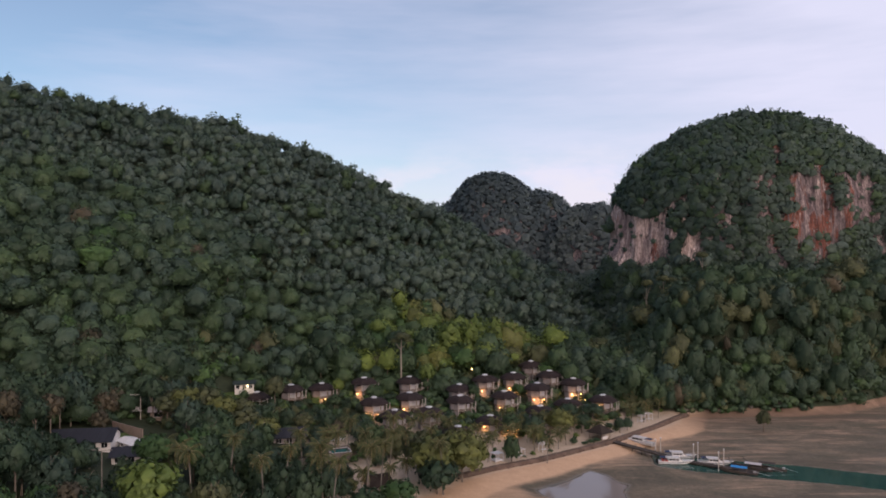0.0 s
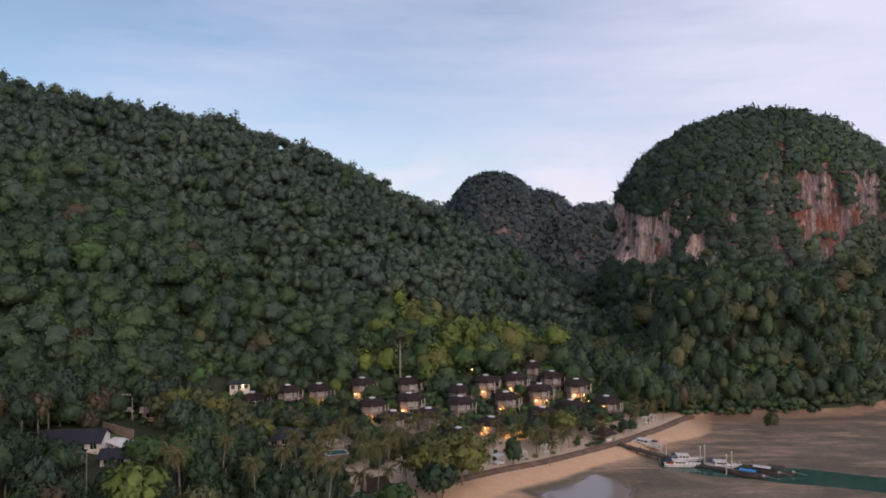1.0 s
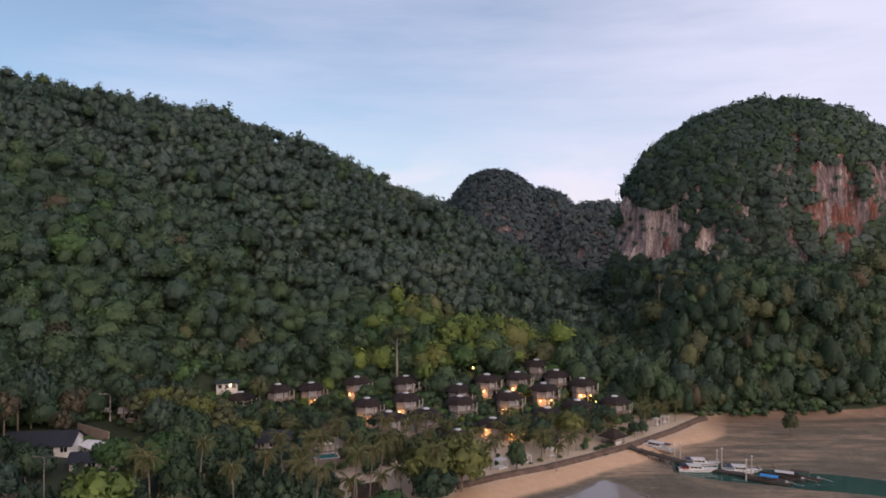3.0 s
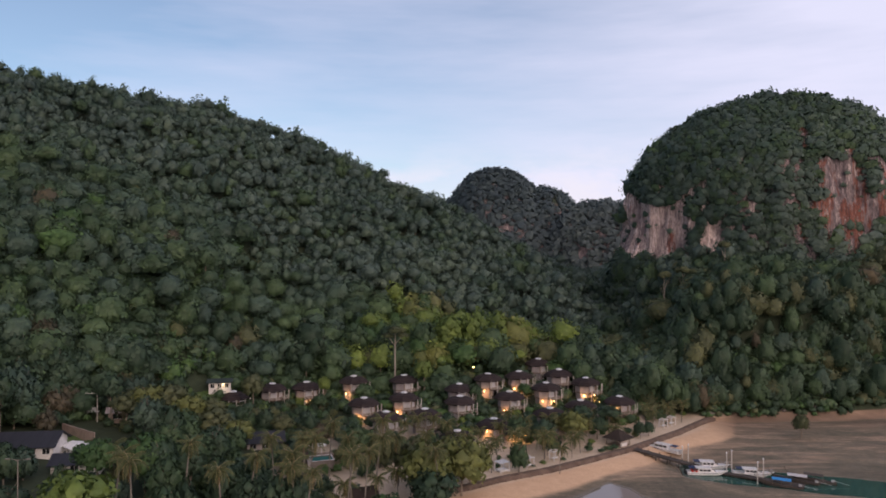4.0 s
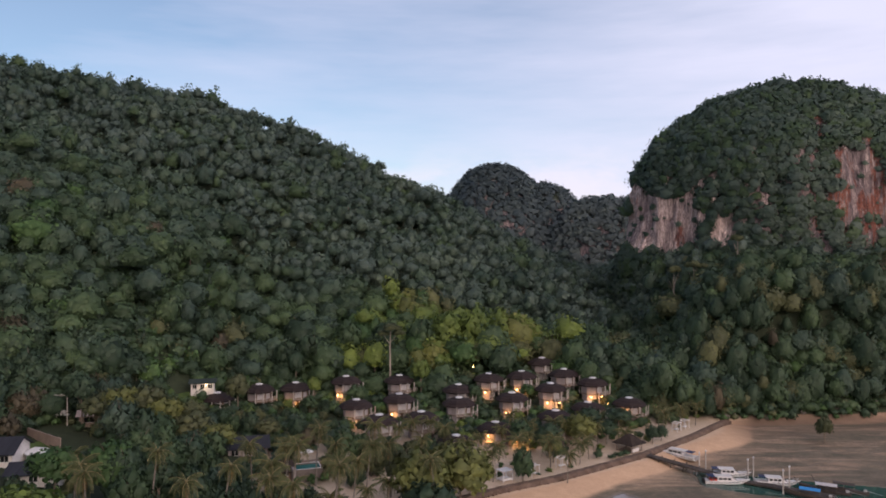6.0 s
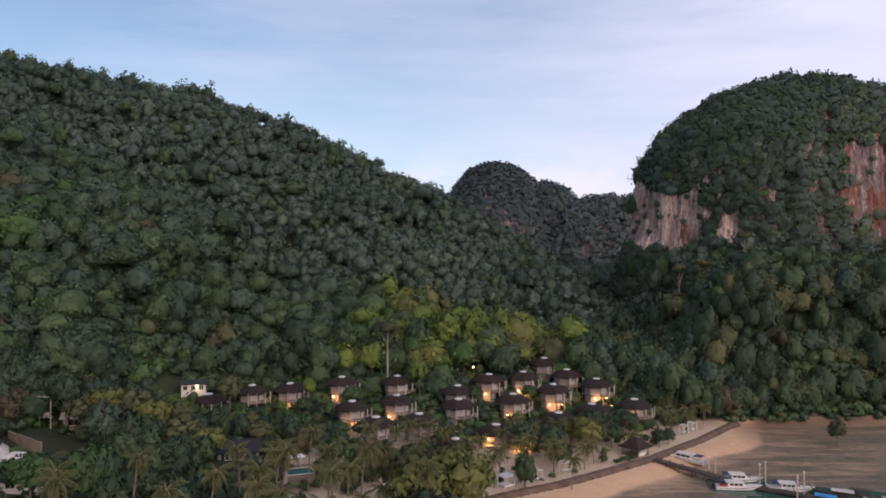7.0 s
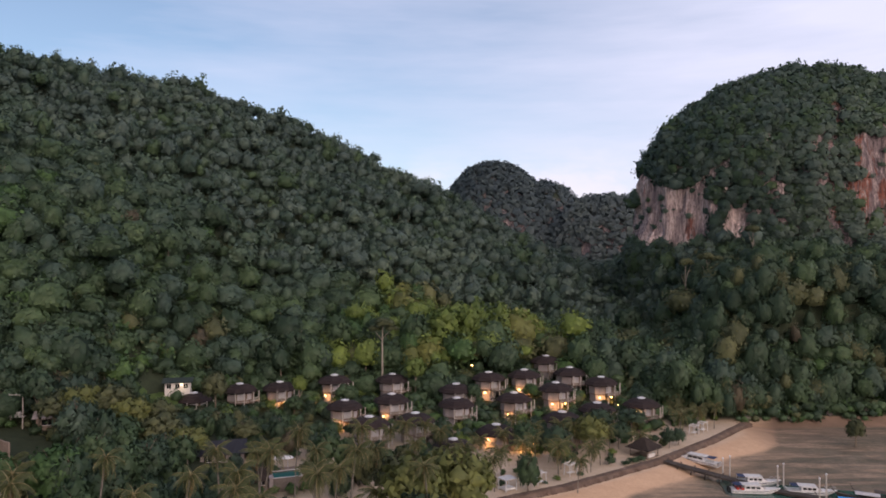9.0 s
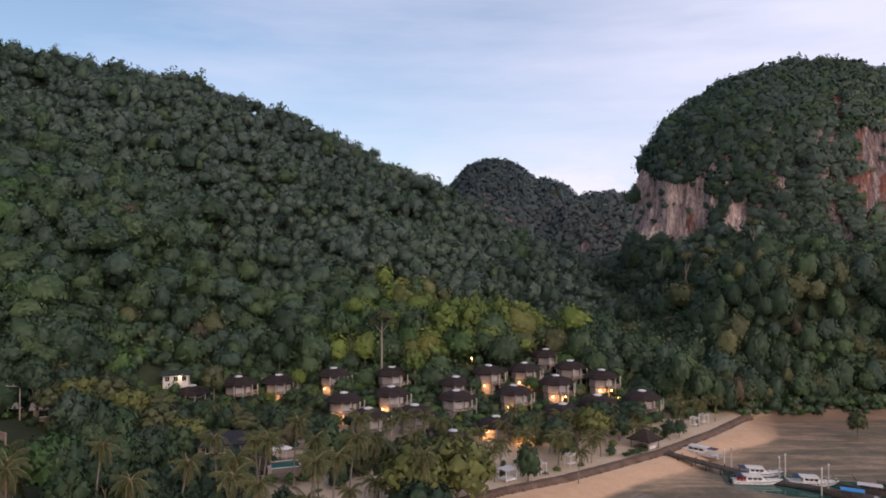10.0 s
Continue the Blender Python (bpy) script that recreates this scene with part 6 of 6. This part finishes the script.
def mooring_pile(x, y, top):
    t = thing("mooring_pile", "tall pale round mooring pile in the mud", "pile", pose(x, y, -0.8), "mooring piles")
    part("shaft", tube(bmesh.new(), [(0, 0, 0), (0, 0, top + 0.8)], [0.17, 0.15], 8), POST, t)
    part("collar", tube(bmesh.new(), [(0, 0, top + 0.55), (0, 0, top + 0.85)], [0.19, 0.17], 8), CAP, t)


for x, y, top in [(59.3, 211.3, 4.6), (60.9, 211.6, 5.0), (68.8, 206.6, 4.4), (70.2, 207.0, 4.8), (72.0, 195.9, 5.2), (73.6, 196.5, 5.8)]:
    mooring_pile(x, y, top)


# ---- boats ----
def hull(bm, length, beam, depth, sheer, bow_rake, transom=0.9, stations=12):
    """A hull along +x, keel at z = 0, open to a flat deck."""
    secs = []
    for i in range(stations + 1):
        t = i / stations
        w = beam / 2 * (transom + (1 - transom) * min(1, t * 3)) * (1 - max(0, (t - 0.45) / 0.55) ** 2.2)
        w = max(w, 0.03)
        top = depth + sheer * t ** 2.2
        keel = 0.0 + 0.75 * depth * max(0, (t - 0.7) / 0.3) ** 2
        x = length * t
        fl = x + bow_rake * max(0, (t - 0.6) / 0.4)
        secs.append([bm.verts.new(v) for v in ((fl, w, top), (x + 0.6 * (fl - x), w * 0.92, keel + (top - keel) * 0.45), (x, w * 0.5, keel + 0.08), (x, 0, keel),
                                                (x, -w * 0.5, keel + 0.08), (x + 0.6 * (fl - x), -w * 0.92, keel + (top - keel) * 0.45), (fl, -w, top))])
    for a, b in zip(secs, secs[1:]):
        for k in range(6):
            bm.faces.new((a[k], b[k], b[k + 1], a[k + 1]))
        bm.faces.new((a[6], b[6], b[0], a[0]))
    bm.faces.new(secs[0])
    bmesh.ops.recalc_face_normals(bm, faces=bm.faces)
    return bm


def speedboat(x, y, turn, z, length=10.0, canopy=NAVY, roof_mat=GEL, red=False, label=""):
    t = thing("speedboat", label, "boat", pose(x, y, z, 0, 0, turn), "moored speedboats")
    part("hull", hull(bmesh.new(), length, 2.7, 1.05, 0.45, 0.8), GEL, t, "white hull", False)
    part("rubbing_strake", hull(bmesh.new(), length * 0.985, 2.79, 0.12, 0.42, 0.75), NAVY, t).matrix_basis = pose(0.05, 0, 0.70)
    c0, c1 = length * 0.28, length * 0.72
    b = bmesh.new()
    prof = [(c0, 0.95, 1.05), (c0, 0.9, 1.95), (c1 - 0.9, 0.85, 1.95), (c1 + 0.4, 0.7, 1.15)]
    vs = [[b.verts.new((px, s * py, pz)) for px, py, pz in prof] for s in (-1, 1)]
    for k in range(3):
        b.faces.new((vs[0][k], vs[0][k + 1], vs[1][k + 1], vs[1][k]))
    b.faces.new(vs[0])
    b.faces.new(vs[1][::-1])
    b.faces.new((vs[0][0], vs[1][0], vs[1][3], vs[0][3]))
    bmesh.ops.recalc_face_normals(b, faces=b.faces)
    cabin = part("cabin", b, GEL, t)
    for s in (-1, 1):
        for k in range(3):
            w0 = c0 + 0.3 + k * (c1 - c0 - 1.1) / 3
            part("window", box(bmesh.new(), w0, w0 + (c1 - c0 - 1.1) / 3 - 0.2, s * 0.90, s * 0.95, 1.35, 1.78), GLASS_DARK, cabin)
    part("windscreen", box(bmesh.new(), -0.03, 0.03, -0.68, 0.68, -0.5, 0.5), GLASS_DARK, cabin).matrix_basis = pose(c1 - 0.2, 0, 1.58, 0, -57, 0)
    part("hardtop", box(bmesh.new(), c0 - 0.5, c1 - 0.8, -1.08, 1.08, 2.02, 2.14, 0.05), roof_mat, t)
    part("aft_canopy", box(bmesh.new(), 0.5, c0 - 0.52, -1.05, 1.05, 2.0, 2.08, 0.03), canopy, t, "dark navy canopy")
    for s in (-1, 1):
        for px in (0.6, c0 - 0.6):
            part("canopy_pole", tube(bmesh.new(), [(px, s * 0.98, 1.0), (px, s * 0.98, 2.02)], [0.03, 0.03], 5), STEEL, t)
        e = part("outboard", box(bmesh.new(), -0.55, -0.05, s * 0.5 - 0.2, s * 0.5 + 0.2, 0.35, 1.35, 0.08), STEEL if not red else GLASS_DARK, t, "outboard motor")
    part("bow_rail", tube(bmesh.new(), [(c1 + 0.8, -0.9, 1.3), (c1 + 0.9, -0.88, 1.75), (length + 0.4, -0.06, 2.0), (length + 0.4, 0.06, 2.0), (c1 + 0.9, 0.88, 1.75), (c1 + 0.8, 0.9, 1.3)], [0.03] * 6, 5), STEEL, t)
    if red:
        for px in (1.0, 1.9, 2.6):
            part("seat", box(bmesh.new(), px, px + 0.5, -0.9, 0.9, 1.05, 1.45, 0.05), RED, t, "red seat cushion")
    return t


def longtail(x, y, turn, z, length, tarp, label):
    t = thing("longtail_boat", label, "boat", pose(x, y, z, 0, 0, turn), "moored longtail boats")
    part("hull", hull(bmesh.new(), length, 1.9, 0.75, 1.0, 0.7, 0.55), DARK_WOOD, t, "dark wooden hull")
    part("stem_post", tube(bmesh.new(), [(length - 0.1, 0, 1.2), (length + 1.0, 0, 1.9), (length + 1.5, 0, 2.9)], [0.12, 0.10, 0.06], 6), DARK_WOOD, t, "raised prow")
    c0, c1 = length * 0.28, length * 0.72
    b = bmesh.new()
    arc = [(-0.98, 1.95), (-0.55, 2.14), (0, 2.2), (0.55, 2.14), (0.98, 1.95)]
    lo = [[b.verts.new((px, py, pz + dz)) for py, pz in arc] for px, dz in ((c0, 0), (c1, 0.05), (c1, -0.03), (c0, -0.08))]
    for a, c in ((0, 1), (2, 3), (1, 2), (3, 0)):
        for k in range(4):
            b.faces.new((lo[a][k], lo[c][k], lo[c][k + 1], lo[a][k + 1]))
    bmesh.ops.recalc_face_normals(b, faces=b.faces)
    awning = part("canopy", b, tarp, t, "tarpaulin canopy")
    for s in (-1, 1):
        for px in (c0 + 0.1, (c0 + c1) / 2, c1 - 0.1):
            part("canopy_pole", tube(bmesh.new(), [(px, s * 0.85, 0.75), (px, s * 0.9, 1.98)], [0.03, 0.03], 5), TIMBER, awning)
    engine = part("engine", box(bmesh.new(), 0.4, 1.1, -0.25, 0.25, 0.8, 1.3, 0.06), STEEL, t)
    part("tail_shaft", tube(bmesh.new(), [(0.5, 0, 1.1), (-2.6, 0, 0.55)], [0.05, 0.03], 5), STEEL, engine)
    return t


def facing(a, b_):
    return math.degrees(math.atan2(b_[1] - a[1], b_[0] - a[0]))


speedboat(60.3, 216.8, 136, land1(57.5, 219.5) - 0.12, 10.6, label="white speedboat with cabin beached beside the jetty")
speedboat(59.5, 205.2, facing((57.6, 202.6), (66, 201.2)), -0.35, 9.0, red=True, label="white open speedboat with red seats and navy canopy") .matrix_basis = pose(57.8, 203.2, -0.3, 0, 0, -6)
speedboat(60.8, 208.8, -8, -0.3, 8.6, label="white speedboat with navy canopy moored at the pontoon")
speedboat(69.2, 203.0, -12, -0.3, 8.4, label="white cabin speedboat with navy canopy moored at the pontoon")
longtail(80.8, 191.8, 154, -0.2, 9.2, BLUE_TARP, "dark wooden longtail boat with bright blue tarpaulin")
longtail(86.0, 194.8, 154, -0.2, 9.6, CURTAIN, "dark wooden longtail boat with faded white awning")
longtail(90.0, 195.2, 150, -0.2, 9.6, DARK_WOOD, "dark wooden longtail boat with dark awning")


# ---- small things on the beach terrace ----
def beach_swing(x, y, turn):
    t = thing("beach_swing", "white painted timber swing frame on the sand", "swing", pose(x, y, land1(x, y), 0, 0, turn), "white swing frames")
    for sx in (-1.1, 1.1):
        for sy in (-0.8, 0.8):
            part("leg", tube(bmesh.new(), [(sx, sy, -0.15), (sx, sy * 0.85, 2.3)], [0.07, 0.07], 5), FRAME_WHITE, t)
        part("side_beam", box(bmesh.new(), sx - 0.07, sx + 0.07, -0.85, 0.85, 2.2, 2.34), FRAME_WHITE, t)
    for sy in (-0.8, 0.8):
        part("top_beam", box(bmesh.new(), -1.2, 1.2, sy - 0.06, sy + 0.06, 2.345, 2.47), FRAME_WHITE, t)
    part("seat", box(bmesh.new(), -0.85, 0.85, -0.45, 0.45, 0.5, 0.62, 0.03), FRAME_WHITE, t)
    for sx in (-0.8, 0.8):
        part("rope", tube(bmesh.new(), [(sx, 0, 0.6), (sx, 0, 2.25)], [0.02, 0.02], 4), POST, t)
        part("hanger", box(bmesh.new(), sx - 0.05, sx + 0.05, -0.74, 0.74, 2.25, 2.34), FRAME_WHITE, t)


for x, y, turn in [(18.8, 199.7, 35), (26.0, 206.0, 40), (62.7, 239.7, 45), (66.0, 243.0, 45)]:
    beach_swing(x, y, turn)


def daybed(x, y, turn):
    t = thing("daybed", "white shaded daybed with grey roof on the sand", "daybed", pose(x, y, land1(x, y), 0, 0, turn), "shaded daybeds")
    for sx in (-1.3, 1.3):
        for sy in (-1.1, 1.1):
            part("leg", box(bmesh.new(), sx - 0.06, sx + 0.06, sy - 0.06, sy + 0.06, -0.15, 2.3), FRAME_WHITE, t)
    part("canopy", box(bmesh.new(), -1.5, 1.5, -1.3, 1.3, 2.3, 2.42, 0.03), CAP, t, "grey flat canopy")
    part("mattress", box(bmesh.new(), -1.2, 1.2, -1.0, 1.0, 0.38, 0.6, 0.06), FRAME_WHITE, t)
    part("bed_frame", box(bmesh.new(), -1.24, 1.24, -1.04, 1.04, 0.24, 0.375), FRAME_WHITE, t)


daybed(12.2, 196.0, 36)


# ---- rocks at the foot of the headland ----
def rocks():
    rng = random.Random(8)
    for x, y, r in [(82, 256, 1.6), (84.5, 257, 1.2), (113, 261.5, 1.0), (118, 262, 1.5), (131, 265, 1.8), (135, 266.5, 1.3), (139, 267, 1.1), (143, 268, 1.9), (147, 271, 1.5), (150, 272.5, 1.0),
                    (101, 258.5, 0.9), (107, 259.5, 0.8), (125, 263.5, 1.0), (95, 257, 0.8)]:
        b = bmesh.new()
        bmesh.ops.create_icosphere(b, subdivisions=3, radius=r)
        o = rng.uniform(0, 50)
        for v in b.verts:
            f = 1 + 0.55 * noise.noise(v.co / r * 1.3 + Vector((o, 0, 0))) + 0.18 * noise.noise(v.co / r * 4 + Vector((0, o, 0)))
            v.co *= f
            v.co.z *= 0.75
        ob = part("boulder", b, ROCK_GREY)
        ob.matrix_basis = pose(x, y, land1(x, y) + r * 0.1, 0, 0, rng.uniform(0, 360))
        tagged(ob, "weathered grey-brown boulder at the edge of the mud flat", "rock", "shore boulders")


rocks()
